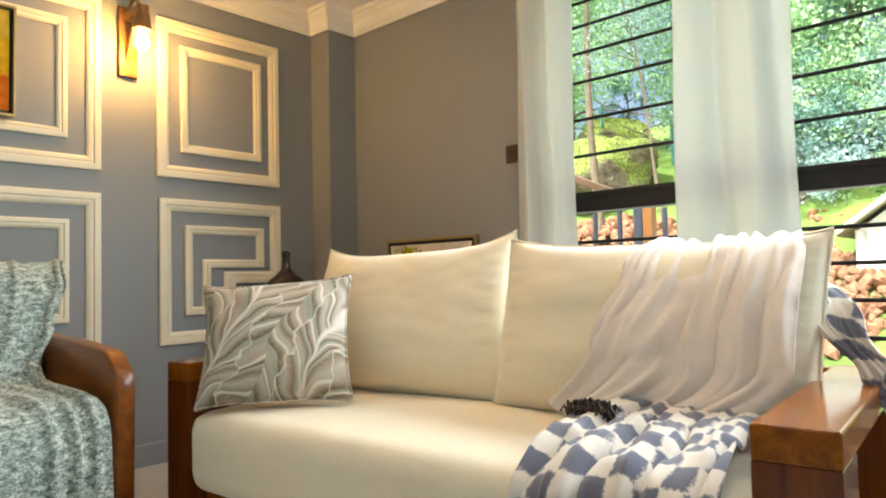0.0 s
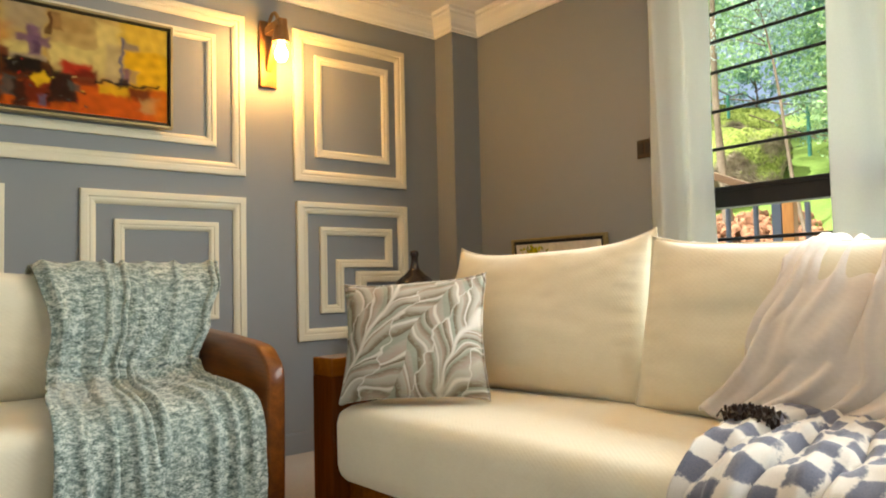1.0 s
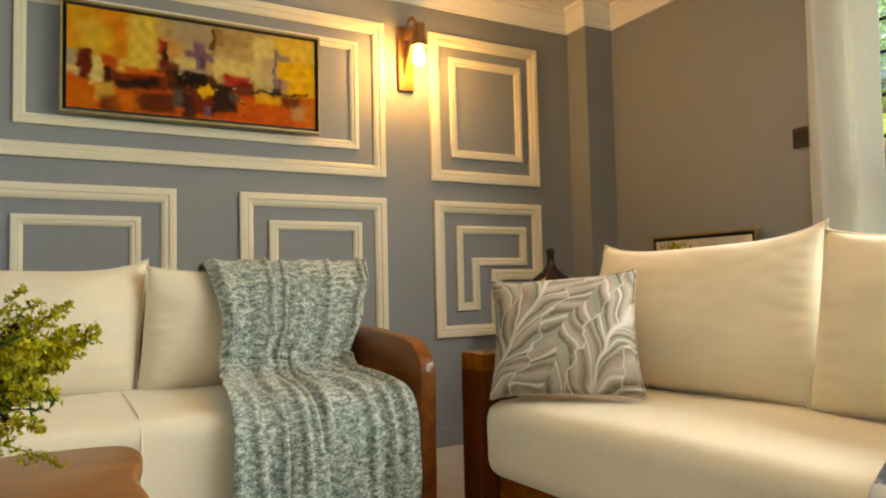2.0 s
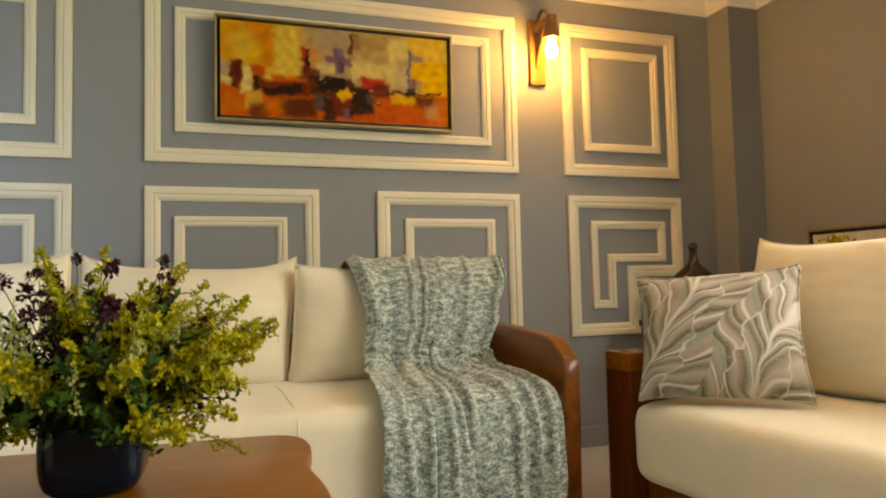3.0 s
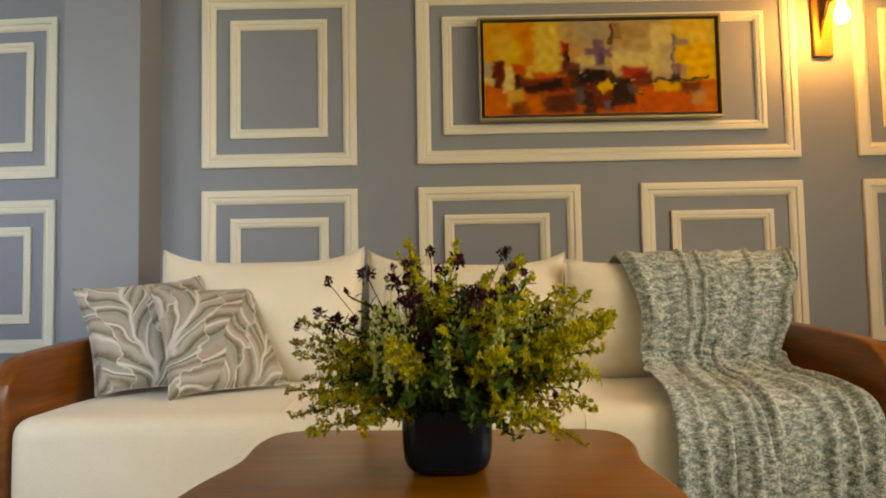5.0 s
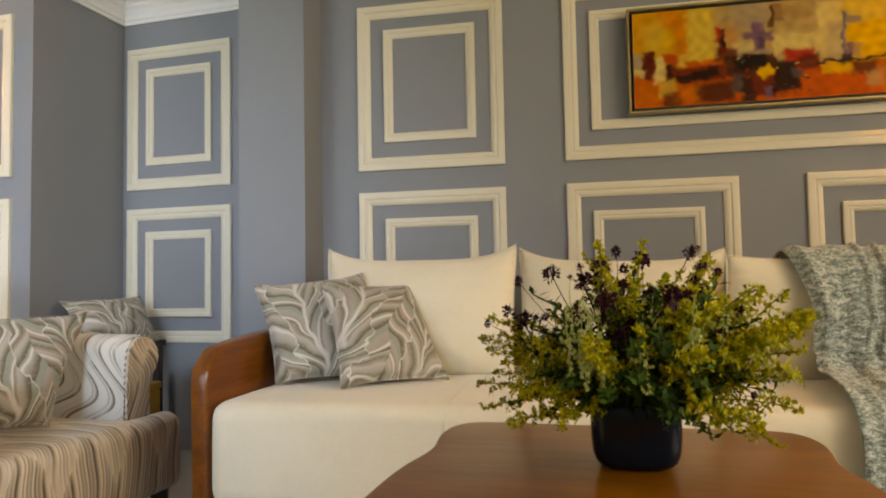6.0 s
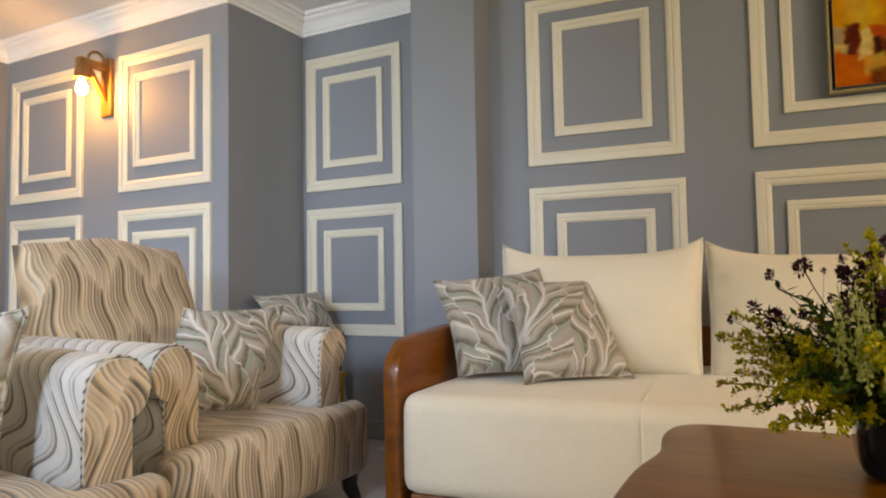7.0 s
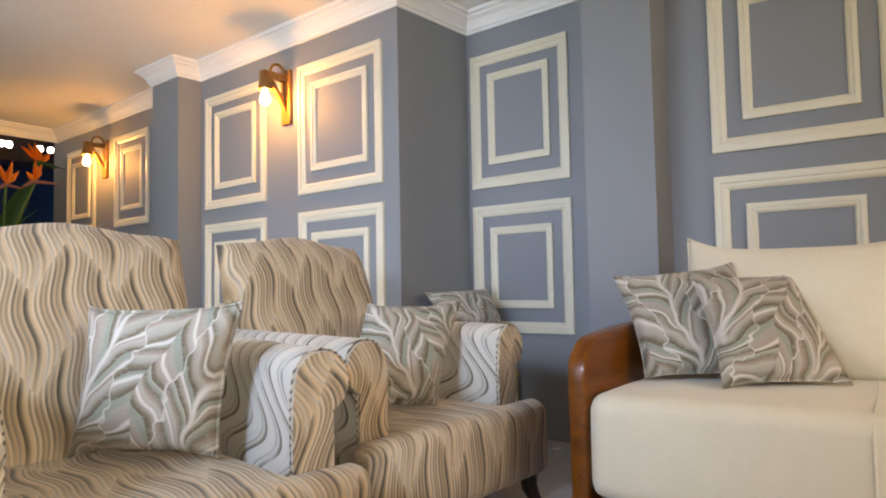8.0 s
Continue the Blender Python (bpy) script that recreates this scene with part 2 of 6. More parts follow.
def sheer(name, c):
    """Thin white cloth that lets part of the light through."""
    m, nt, b = mat(name, 0.9)
    weave_ = noise_tex(nt, coords(nt, (400, 400, 120)), 1.0, 3, 0.6)
    col = ramp(nt, weave_, [(0.2, [x * 0.93 for x in c]), (0.8, c)])
    nt.links.new(col, b.inputs["Base Color"])
    tr = nd(nt, "BsdfTranslucent", col)
    mx = nd(nt, "MixShader", 0.62, b.outputs[0], tr.outputs[0])
    nt.links.new(mx.outputs[0], nt.nodes["Material Output"].inputs[0])
    bump(nt, b, weave_, 0.15, 0.0006)
    return m


M_WALL = grainy("wall_paint", (0.222, 0.236, 0.258), (0.256, 0.268, 0.288), 1.3, 0.6, 260, 0.1)
M_TRIM = grainy("trim_paint", (0.71, 0.655, 0.51), (0.76, 0.705, 0.565), 3, 0.42, 60, 0.02)
M_CEIL = grainy("ceiling_paint", (0.84, 0.83, 0.81), (0.89, 0.88, 0.86), 1.0, 0.7, 200, 0.08)
M_FLOOR = grainy("floor_tile", (0.46, 0.45, 0.44), (0.55, 0.54, 0.53), 2.2, 0.25, 70, 0.03)
M_CREAM = weave("cream_cloth", (0.75, 0.685, 0.525), (0.83, 0.77, 0.615))
M_WOOD_X = wood("teak_x", (0.09, 0.023, 0.002), (0.285, 0.082, 0.006), 0, 0.36)
M_WOOD_Y = wood("teak_y", (0.15, 0.052, 0.018), (0.33, 0.125, 0.042), 1, 0.3)
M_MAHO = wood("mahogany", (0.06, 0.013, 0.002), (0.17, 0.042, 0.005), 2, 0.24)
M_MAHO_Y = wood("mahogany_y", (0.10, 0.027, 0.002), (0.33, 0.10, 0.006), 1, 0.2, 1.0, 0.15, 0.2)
M_TABLE = wood("table_wood", (0.115, 0.036, 0.002), (0.34, 0.118, 0.007), 1, 0.3, 0.6, 0.06, 0.14)
M_POST = wood("post_timber", (0.15, 0.065, 0.018), (0.29, 0.14, 0.045), 2, 0.5)
M_RAILWOOD = wood("rail_timber", (0.07, 0.04, 0.022), (0.15, 0.09, 0.05), 0, 0.5)
M_DARKWOOD = wood("dark_wood", (0.02, 0.012, 0.009), (0.05, 0.028, 0.018), 2)
M_PINE = wood("oak", (0.16, 0.068, 0.02), (0.33, 0.16, 0.05), 2, 0.4)
M_STRIPE = striped("wave_stripe", 0, "front", 0.010, 0.092)
M_STRIPE_ARM = striped("wave_stripe_side", 1, 2, 0.06, 0.15, True)
M_STRIPE_FACE = striped("wave_stripe_face", 0, 2, 0.03, 0.10)
M_BRAID = braid("edge_braid")
M_LEAF = leafy("leaf_print")
M_LEAF2 = leafy("leaf_print_turned", -0.5, 0.12)
M_KNIT = knit("marled_knit")
M_CHECK = checked("checked_wool")
M_BEIGE = weave("fleece_beige", (0.68, 0.61, 0.55), (0.77, 0.70, 0.645), 0.95, 250, 0.4, 9)
M_CURTAIN = sheer("curtain_cloth", (0.91, 0.925, 0.935))
M_BLACK = grainy("black_metal", (0.012, 0.012, 0.014), (0.022, 0.022, 0.025), 6, 0.5, 150, 0.05, Specular_IOR_Level=0.25)
M_VASE = grainy("black_glaze", (0.002, 0.009, 0.020), (0.004, 0.013, 0.028), 6, 0.06, 120, 0.01, Specular_IOR_Level=0.36)
M_BRASS = grainy("aged_gold", (0.26, 0.20, 0.09), (0.38, 0.31, 0.16), 20, 0.4, 160, 0.1, metal=0.6)
M_ROPE = grainy("rope", (0.20, 0.10, 0.03), (0.34, 0.19, 0.07), 60, 0.9, 400, 0.5)
M_YELLOW = grainy("plain_yellow", (0.40, 0.25, 0.02), (0.50, 0.32, 0.03), 6, 0.45, 120, 0.04)


def bulb_material():
    m, nt, b = mat("lit_bulb", 0.3)
    b.inputs["Base Color"].default_value = (1, 0.9, 0.7, 1)
    b.inputs["Emission Color"].default_value = (1.0, 0.50, 0.13, 1)
    b.inputs["Emission Strength"].default_value = BULB
    return m


M_BULB = bulb_material()


# ---- mesh tools ----
def box(bm, x0, x1, y0, y1, z0, z1, bevel=0.0, seg=2):
    vs = [bm.verts.new((x, y, z)) for x in (x0, x1) for y in (y0, y1) for z in (z0, z1)]
    fs = [bm.faces.new([vs[i] for i in f]) for f in ((0, 1, 3, 2), (4, 6, 7, 5), (0, 4, 5, 1), (2, 3, 7, 6), (0, 2, 6, 4), (1, 5, 7, 3))]
    if bevel:
        es = list({e for f in fs for e in f.edges})
        bmesh.ops.bevel(bm, geom=es, offset=bevel, segments=seg, profile=0.5, affect="EDGES")
    return bm


def B(*a, **k):
    bm = bmesh.new()
    return box(bm, *a, **k) if a else bm


def prism(bm, pts, axis, a, b_, bevel=0.0, seg=2):
    """A closed outline of 2D points pushed along an axis from a to b_."""
    def at(p, h):
        q = list(p)
        q.insert(axis, h)
        return q
    lo = [bm.verts.new(at(p, a)) for p in pts]
    hi = [bm.verts.new(at(p, b_)) for p in pts]
    n = len(pts)
    caps = [bm.faces.new(lo[::-1]), bm.faces.new(hi)]
    for i in range(n):
        bm.faces.new((lo[i], lo[(i + 1) % n], hi[(i + 1) % n], hi[i]))
    bmesh.ops.recalc_face_normals(bm, faces=bm.faces)
    if bevel:
        bmesh.ops.bevel(bm, geom=list({e for f in caps for e in f.edges}), offset=bevel, segments=seg, profile=0.5, affect="EDGES")
    return bm


def tube(bm, pts, radii, seg=8, cap=True):
    """A round tube through points, with a radius at each."""
    pts = [Vector(p) for p in pts]
    if not isinstance(radii, (list, tuple)):
        radii = [radii] * len(pts)
    rings = []
    for i, (p, r) in enumerate(zip(pts, radii)):
        d = (pts[min(i + 1, len(pts) - 1)] - pts[max(i - 1, 0)]).normalized()
        q = d.to_track_quat("Z", "Y")
        rings.append([bm.verts.new(p + q @ Vector((r * math.cos(2 * math.pi * k / seg), r * math.sin(2 * math.pi * k / seg), 0))) for k in range(seg)])
    for a, c in zip(rings, rings[1:]):
        for k in range(seg):
            bm.faces.new((a[k], a[(k + 1) % seg], c[(k + 1) % seg], c[k]))
    if cap:
        bm.faces.new(rings[0][::-1])
        bm.faces.new(rings[-1])
    return bm


def lathe(bm, prof, seg=24, centre=(0, 0, 0)):
    """Turns (radius, height) pairs about a vertical axis."""
    return tube(bm, [(centre[0], centre[1], centre[2] + z + 1e-5 * i) for i, (r, z) in enumerate(prof)], [max(r, 1e-4) for r, z in prof], seg)


def loft(rows, closed_u=False):
    """A sheet of quads over rows of points."""
    bm = bmesh.new()
    vs = [[bm.verts.new(p) for p in r] for r in rows]
    for a, c in zip(vs, vs[1:]):
        n = len(a)
        for i in range(n if closed_u else n - 1):
            bm.faces.new((a[i], a[(i + 1) % n], c[(i + 1) % n], c[i]))
    bmesh.ops.recalc_face_normals(bm, faces=bm.faces)
    return bm


def part(name, bm, material, parent=None, label="", smooth=None):
    me = bpy.data.meshes.new(name)
    bm.to_mesh(me)
    bm.free()
    if smooth is not None:
        me.polygons.foreach_set("use_smooth", [True] * len(me.polygons))
        if smooth < 180:
            me.set_sharp_from_angle(angle=radians(smooth))
    me.materials.append(material)
    ob = new(name, me)
    if parent is not None:
        ob.parent = parent
    return tagged(ob, label)


def thing(name, m, label, category, group="", kind=""):
    ob = new(name)
    ob.empty_display_size = 0.1
    ob.matrix_basis = m
    return tagged(ob, label, category, group, kind)


def struct(name, bm, material, label, category, smooth=None):
    ob = part(name, bm, material, None, label, smooth)
    return tagged(ob, label, category, "", "structure")


def basis(centre, right, up):
    """A pose whose x runs right and whose z runs up, with y away from the viewer."""
    r = Vector(right).normalized()
    u = Vector(up)
    u = (u - r * u.dot(r)).normalized()
    m = Matrix((r, u.cross(r), u)).transposed().to_4x4()
    m.translation = centre
    return m


# ---- structure: a room with a panelled long side, piers, a window end and an open far end ----
CEIL = 2.345
XW, XM, XL, XF = -3.0, -3.225, -2.65, -2.75      # panelled planes: sofa alcove, middle bay, lamp bay, far bay
YN = 2.50                                     # window end
XE, YS = 1.75, -7.45                          # garden-door side, far end
OUT = -3.45
BAY = pose(-2.65, -2.95, 0, 0, 0, -4.7) @ pose(2.65, 2.95, 0)   # the side beyond the sofa alcove runs slightly askew


def wall(name, *boxes, label="grey-blue painted plaster wall"):
    bm = bmesh.new()
    for b_ in boxes:
        box(bm, *b_)
    return struct(name, bm, M_WALL, label, "wall")


wall("wall_west_1", (OUT, XW, -1.635, 2.31, 0, CEIL))
wall("wall_west_2", (OUT - 0.1, XM, -2.885, -1.85, 0, CEIL)).matrix_world = BAY
wall("wall_west_3", (OUT, XL, -4.75, -2.885, 0, CEIL)).matrix_world = BAY
wall("wall_west_4", (OUT, XF, -7.56, -5.096, 0, CEIL)).matrix_world = BAY
wall("pier_1", (OUT, -2.84, 2.31, YN + 0.14, 0, CEIL), label="grey-blue painted corner pier")
wall("pier_2", (OUT, -2.79, -1.945, -1.635, 0, CEIL), label="grey-blue painted wall pier")
wall("pier_3", (OUT, -2.48, -5.096, -4.75, 0, CEIL), label="grey-blue painted wall pier").matrix_world = BAY
WX0, WX1, WZ0, WZ1 = -1.56, 0.95, 0.30, 2.12   # window opening
wall("wall_north", (-2.84, WX0, YN, YN + 0.14, 0, CEIL), (WX1, XE + 0.12, YN, YN + 0.14, 0, CEIL), (WX0, WX1, YN, YN + 0.14, 0, WZ0), (WX0, WX1, YN, YN + 0.14, WZ1, CEIL))
DY0, DY1, DZ1 = -5.3, -2.3, 2.12               # garden doorway behind the camera
VY0, VY1, VZ0, VZ1 = -2.05, -1.15, 1.45, 2.12       # window behind the walker
wall("wall_east", (XE, XE + 0.12, DY1, VY0, 0, CEIL), (XE, XE + 0.12, VY1, YN, 0, CEIL), (XE, XE + 0.12, VY0, VY1, 0, VZ0), (XE, XE + 0.12, VY0, VY1, VZ1, CEIL), (XE, XE + 0.12, YS - 0.1, DY0, 0, CEIL), (XE, XE + 0.12, DY0, DY1, DZ1, CEIL))
wall("wall_south", (OUT, -2.2, YS - 0.1, YS, 2.27, CEIL), (-2.2, 0.4, YS - 0.1, YS, 2.27, CEIL), (0.4, XE + 0.12, YS - 0.1, YS, 0, CEIL))
M_NAVY = grainy("navy_paint", (0.012, 0.06, 0.24), (0.02, 0.09, 0.34), 1.5, 0.6, 200, 0.1)
struct("wall_far_room", B(OUT, XE + 0.12, -9.6, -9.5, 0, 2.8), M_NAVY, "dark blue painted wall of the next room", "wall")
struct("wall_far_sides", box(B(OUT - 0.1, OUT, -9.6, YS - 0.1, 0, 2.8), XE + 0.12, XE + 0.22, -9.6, YS - 0.1, 0, 2.8), M_NAVY, "dark blue painted side walls of the next room", "wall")
struct("ceiling", B(OUT, XE + 0.12, YS - 0.1, YN + 0.14, CEIL, CEIL + 0.12), M_CEIL, "plain white painted ceiling", "ceiling")
struct("ceiling_far_room", B(OUT - 0.1, XE + 0.22, -9.6, YS - 0.1, 2.8, 2.9), M_DARKWOOD, "dark timber ceiling of the next room", "ceiling")
struct("floor", B(OUT - 0.1, XE + 0.22, -9.6, YN + 0.14, -0.12, 0.0), M_FLOOR, "polished grey floor tiles", "floor")

# the visible line of the panelled side, from the window end to the far end
LINE = [(XE, YN), (-2.84, YN), (-2.84, 2.31), (XW, 2.31), (XW, -1.635), (-2.79, -1.635), (-2.79, -1.945), *[tuple((BAY @ Vector((x, y, 0)))[:2]) for x, y in ((XM, -1.989), (XM, -2.885), (XL, -2.885), (XL, -4.75), (-2.48, -4.75), (-2.48, -5.096), (XF, -5.096), (XF, -7.4736))], (XE, YS)]


def run_trim(name, line, prof, material, label, category):
    """Sweeps a profile of (out from the wall, height) along a line of wall corners, mitred."""
    rows = []
    n = len(line)
    for i, (x, y) in enumerate(line):
        p = Vector((x, y))
        dirs = []
        if i > 0:
            dirs.append((p - Vector(line[i - 1])).normalized())
        if i < n - 1:
            dirs.append((Vector(line[i + 1]) - p).normalized())
        ns = [Vector((-d.y, d.x)) for d in dirs]
        m = ns[0] if len(ns) == 1 else (ns[0] + ns[1]) / (1 + ns[0].dot(ns[1]))
        rows.append([(p.x + m.x * o, p.y + m.y * o, z) for o, z in prof])
    bm = loft(rows)
    return struct(name, bm, material, label, category)


C = CEIL
run_trim("cornice", LINE, [(0.001, C - 0.112), (0.014, C - 0.112), (0.016, C - 0.098), (0.024, C - 0.092), (0.030, C - 0.072), (0.046, C - 0.048), (0.066, C - 0.034), (0.070, C - 0.022), (0.086, C - 0.018), (0.090, C - 0.001)], M_CEIL, "white moulded plaster cornice", "cornice")
run_trim("baseboard", LINE, [(0.001, 0.10), (0.010, 0.10), (0.014, 0.092), (0.014, 0.0)], M_WALL, "grey painted skirting board", "baseboard")


# wall panel mouldings: mitred picture-rail frames, each a thing of its own
def ring(pts, prof):
    """A closed loop of wall moulding: pts (along, up) clockwise seen from the room; prof (in from the edge, proud of the wall)."""
    rows = []
    n = len(pts)
    for i in range(n + 1):
        p, a, c = (Vector(pts[k % n]) for k in (i, i - 1, i + 1))
        d0, d1 = (p - a).normalized(), (c - p).normalized()
        n0, n1 = Vector((d0.y, -d0.x)), Vector((d1.y, -d1.x))
        m = (n0 + n1) / (1 + n0.dot(n1))
        rows.append([(h, p.x + m.x * o, p.y + m.y * o) for o, h in prof])
    return loft(rows)


OUTER = [(0, 0.0005), (0, 0.015), (0.003, 0.0175), (0.012, 0.0185), (0.028, 0.0185), (0.031, 0.0125), (0.036, 0.0125), (0.040, 0.0145), (0.050, 0.0125), (0.057, 0.008), (0.060, 0.006), (0.060, 0.0005)]
INNER = [(o * 0.70, h * 0.85) for o, h in OUTER]


def rect(y0, y1, z0, z1):
    return [(y0, z0), (y0, z1), (y1, z1), (y1, z0)]


def panel(x, outer, inner, kind="rectangular", frame_of=Matrix()):
    t = thing("wall_moulding", frame_of @ pose(x, 0, 0), "cream-white %s moulded panel frames on the grey wall" % kind, "wall moulding", "wall panel mouldings")
    part("outer_frame", ring(outer, OUTER), M_TRIM, t)
    part("inner_frame", ring(inner, INNER), M_TRIM, t)


UP, LO = (1.337, 2.105), (0.54, 1.236)
UI, LI = (1.465, 1.99), (0.672, 1.114)
for y0, y1, a, c in ((-1.452, -0.776, -1.328, -0.903), (-0.512, 1.151, -0.397, 1.013), (1.404, 2.078, 1.522, 1.968)):
    panel(XW, rect(y0, y1, *UP), rect(a, c, *UI))
for y0, y1, a, c in ((-1.452, -0.776, -1.328, -0.903), (-0.512, 0.19, -0.401, 0.053), (0.45, 1.151, 0.579, 1.021)):
    panel(XW, rect(y0, y1, *LO), rect(a, c, *LI))
panel(XW, [(1.414, 0.54), (1.414, 1.236), (2.08, 1.236), (2.08, 0.825), (1.808, 0.825), (1.808, 0.54)], [(1.54, 0.673), (1.54, 1.111), (1.977, 1.111), (1.977, 0.904), (1.674, 0.904), (1.674, 0.673)], "stepped L-shaped")
BAYS = [(XM, -2.851, -2.225, -2.735, -2.341), (XL, -3.683, -2.994, -3.570, -3.107), (XL, -4.681, -4.003, -4.568, -4.116), (XF, -6.251, -5.671, -6.140, -5.780), (XF, -7.217, -6.629, -7.106, -6.740)]
for x, y0, y1, a, c in BAYS:
    panel(x, rect(y0, y1, UP[0], 2.093), rect(a, c, UI[0], 1.978), frame_of=BAY)
    panel(x, rect(y0, y1, *LO), rect(a, c, *LI), frame_of=BAY)


# ---- wall lamps ----
def wall_lamp(m):
    """Timber bracket lamp; x runs out of the wall, z = 0 at the foot of the back plate."""
    t = thing("wall_lamp", m, "lit timber bracket wall lamp with a bare warm bulb", "wall lamp", "wall lamps")
    part("back_plate", B(0.001, 0.024, -0.042, 0.042, 0, 0.325, bevel=0.004), M_PINE, t)
    part("arm", B(0.024, 0.19, -0.022, 0.022, 0.252, 0.292, bevel=0.004), M_PINE, t)
    part("brace", prism(bmesh.new(), [(0.024, 0.075), (0.024, 0.12), (0.118, 0.252), (0.15, 0.252)], 1, -0.016, 0.016, 0.003), M_PINE, t)
    rope = [(0.03 + 0.05 * (1 - math.cos(a)), 0.0, 0.292 + 0.055 * math.sin(a)) for a in [math.pi * k / 10 for k in range(11)]]
    part("rope", tube(bmesh.new(), rope + [(0.15, 0.0, 0.27)], 0.009, 8), M_ROPE, t, "thick twisted rope loop", 60)
    hold = part("lamp_holder", lathe(bmesh.new(), [(0.012, 0.262), (0.030, 0.255), (0.034, 0.235), (0.040, 0.185), (0.041, 0.18), (0.034, 0.178), (0.020, 0.182)], 20, (0.165, 0, 0)), M_PINE, t, "turned timber lamp holder", 40)
    part("bulb", lathe(bmesh.new(), [(0.012, 0.180), (0.014, 0.168), (0.024, 0.145), (0.029, 0.125), (0.026, 0.106), (0.014, 0.092), (0.001, 0.088)], 16, (0.165, 0, 0)), M_BULB, t, "glowing warm bulb", 180)
    return t


lamp = wall_lamp(pose(XW, 1.268, 1.778))
for x, y in ((XL, -3.786), (XF, -6.423)):
    copy_thing(lamp, BAY @ pose(x, y, 1.77))


# ---- window at the garden end ----
def window():
    w = struct("window_1", B(WX0, WX1, YN + 0.05, YN + 0.11, WZ0, WZ0 + 0.05, bevel=0.003), M_BLACK, "black metal window with a heavy transom and thin horizontal bars", "window")
    y0, y1 = YN + 0.05, YN + 0.11
    part("head", B(WX0, WX1, y0, y1, WZ1 - 0.05, WZ1, bevel=0.003), M_BLACK, w)
    part("transom", B(WX0 + 0.05, WX1 - 0.05, y0 - 0.012, y1, 1.098, 1.185, bevel=0.004), M_BLACK, w)
    part("transom_rib", B(WX0 + 0.05, WX1 - 0.05, y0 - 0.02, y0 - 0.013, 1.165, 1.178, bevel=0.001), M_BLACK, w)
    for x in (WX0, -0.735, 0.1, WX1 - 0.05):
        part("mullion", B(x, x + 0.05, y0, y1, WZ0 + 0.05, WZ1 - 0.05, bevel=0.003), M_BLACK, w)
    for z in (1.348, 1.508, 1.675, 1.805, 1.925, 2.03, 0.968, 0.845, 0.72, 0.595, 0.47):
        part("bar", tube(bmesh.new(), [(WX0 + 0.03, y0 + 0.02, z), (WX1 - 0.03, y0 + 0.02, z)], 0.0075, 8), M_BLACK, w, "", 60)
    return w


window()


def back_window():
    x0, x1 = XE + 0.04, XE + 0.09
    w = struct("window_2", B(x0, x1, VY0, VY1, VZ0, VZ0 + 0.05, bevel=0.003), M_BLACK, "black metal window in the side wall", "window")
    part("head", B(x0, x1, VY0, VY1, VZ1 - 0.05, VZ1, bevel=0.003), M_BLACK, w)
    for y in (VY0, (VY0 + VY1) / 2 - 0.025, VY1 - 0.05):
        part("mullion", B(x0, x1, y, y + 0.05, VZ0 + 0.05, VZ1 - 0.05, bevel=0.003), M_BLACK, w)


back_window()


def curtain(x0, x1, y, z0, z1, seed, waves):
    rng = random.Random(seed)
    t = thing("curtain", pose((x0 + x1) / 2, y, z0), "white floor-length cloth curtain hanging in soft folds", "curtain", "curtains")
    rows, n = [], 90
    ph = [rng.uniform(0, 6.28) for _ in range(3)]
    for j in range(30):
        v = j / 29
        r = []
        for i in range(n + 1):
            u = i / n
            d = 0.032 * math.sin(2 * math.pi * waves * u + ph[0] + 0.3 * math.sin(3 * v + ph[1])) + 0.006 * math.sin(2 * math.pi * waves * 2.3 * u + ph[2] + v)
            wv = (x1 - x0) * (u - 0.5) * (1.0 + 0.06 * (1 - v))
            r.append((wv + 0.006 * math.sin(9 * v + 12 * u), d, v * (z1 - z0)))
        rows.append(r)
    ob = part("cloth", loft(rows), M_CURTAIN, t, "", 180)
    sol = ob.modifiers.new("thickness", "SOLIDIFY")
    sol.thickness = 0.003


curtain(-1.66, -1.375, YN - 0.07, 0.03, CEIL - 0.13, 3, 2.0)
curtain(-0.90, -0.51, YN - 0.07, 0.03, CEIL - 0.13, 5, 1.7)
curtain(0.75, 1.1, YN - 0.07, 0.03, CEIL - 0.13, 8, 3.0)
rod = thing("curtain_rod", pose(0, 0, 0), "slim black metal curtain rod above the window", "curtain rod")
part("rod", tube(bmesh.new(), [(-1.75, YN - 0.07, CEIL - 0.12), (1.2, YN - 0.07, CEIL - 0.12)], 0.011, 10), M_BLACK, rod, "", 60)
for x in (-1.7, 1.15):
    part("bracket", B(x - 0.008, x + 0.008, YN - 0.07, YN - 0.001, CEIL - 0.125, CEIL - 0.112, bevel=0.002), M_BLACK, rod)

sw = thing("light_switch", pose(-1.718, YN, 1.395), "dark brown square wall light switch", "light switch")
part("plate", B(-0.042, 0.042, -0.009, -0.0005, -0.042, 0.042, bevel=0.003), M_DARKWOOD, sw)
for x in (-0.019, 0.019):
    part("rocker", B(x - 0.014, x + 0.014, -0.014, -0.0095, -0.026, 0.026, bevel=0.002), M_BLACK, sw)


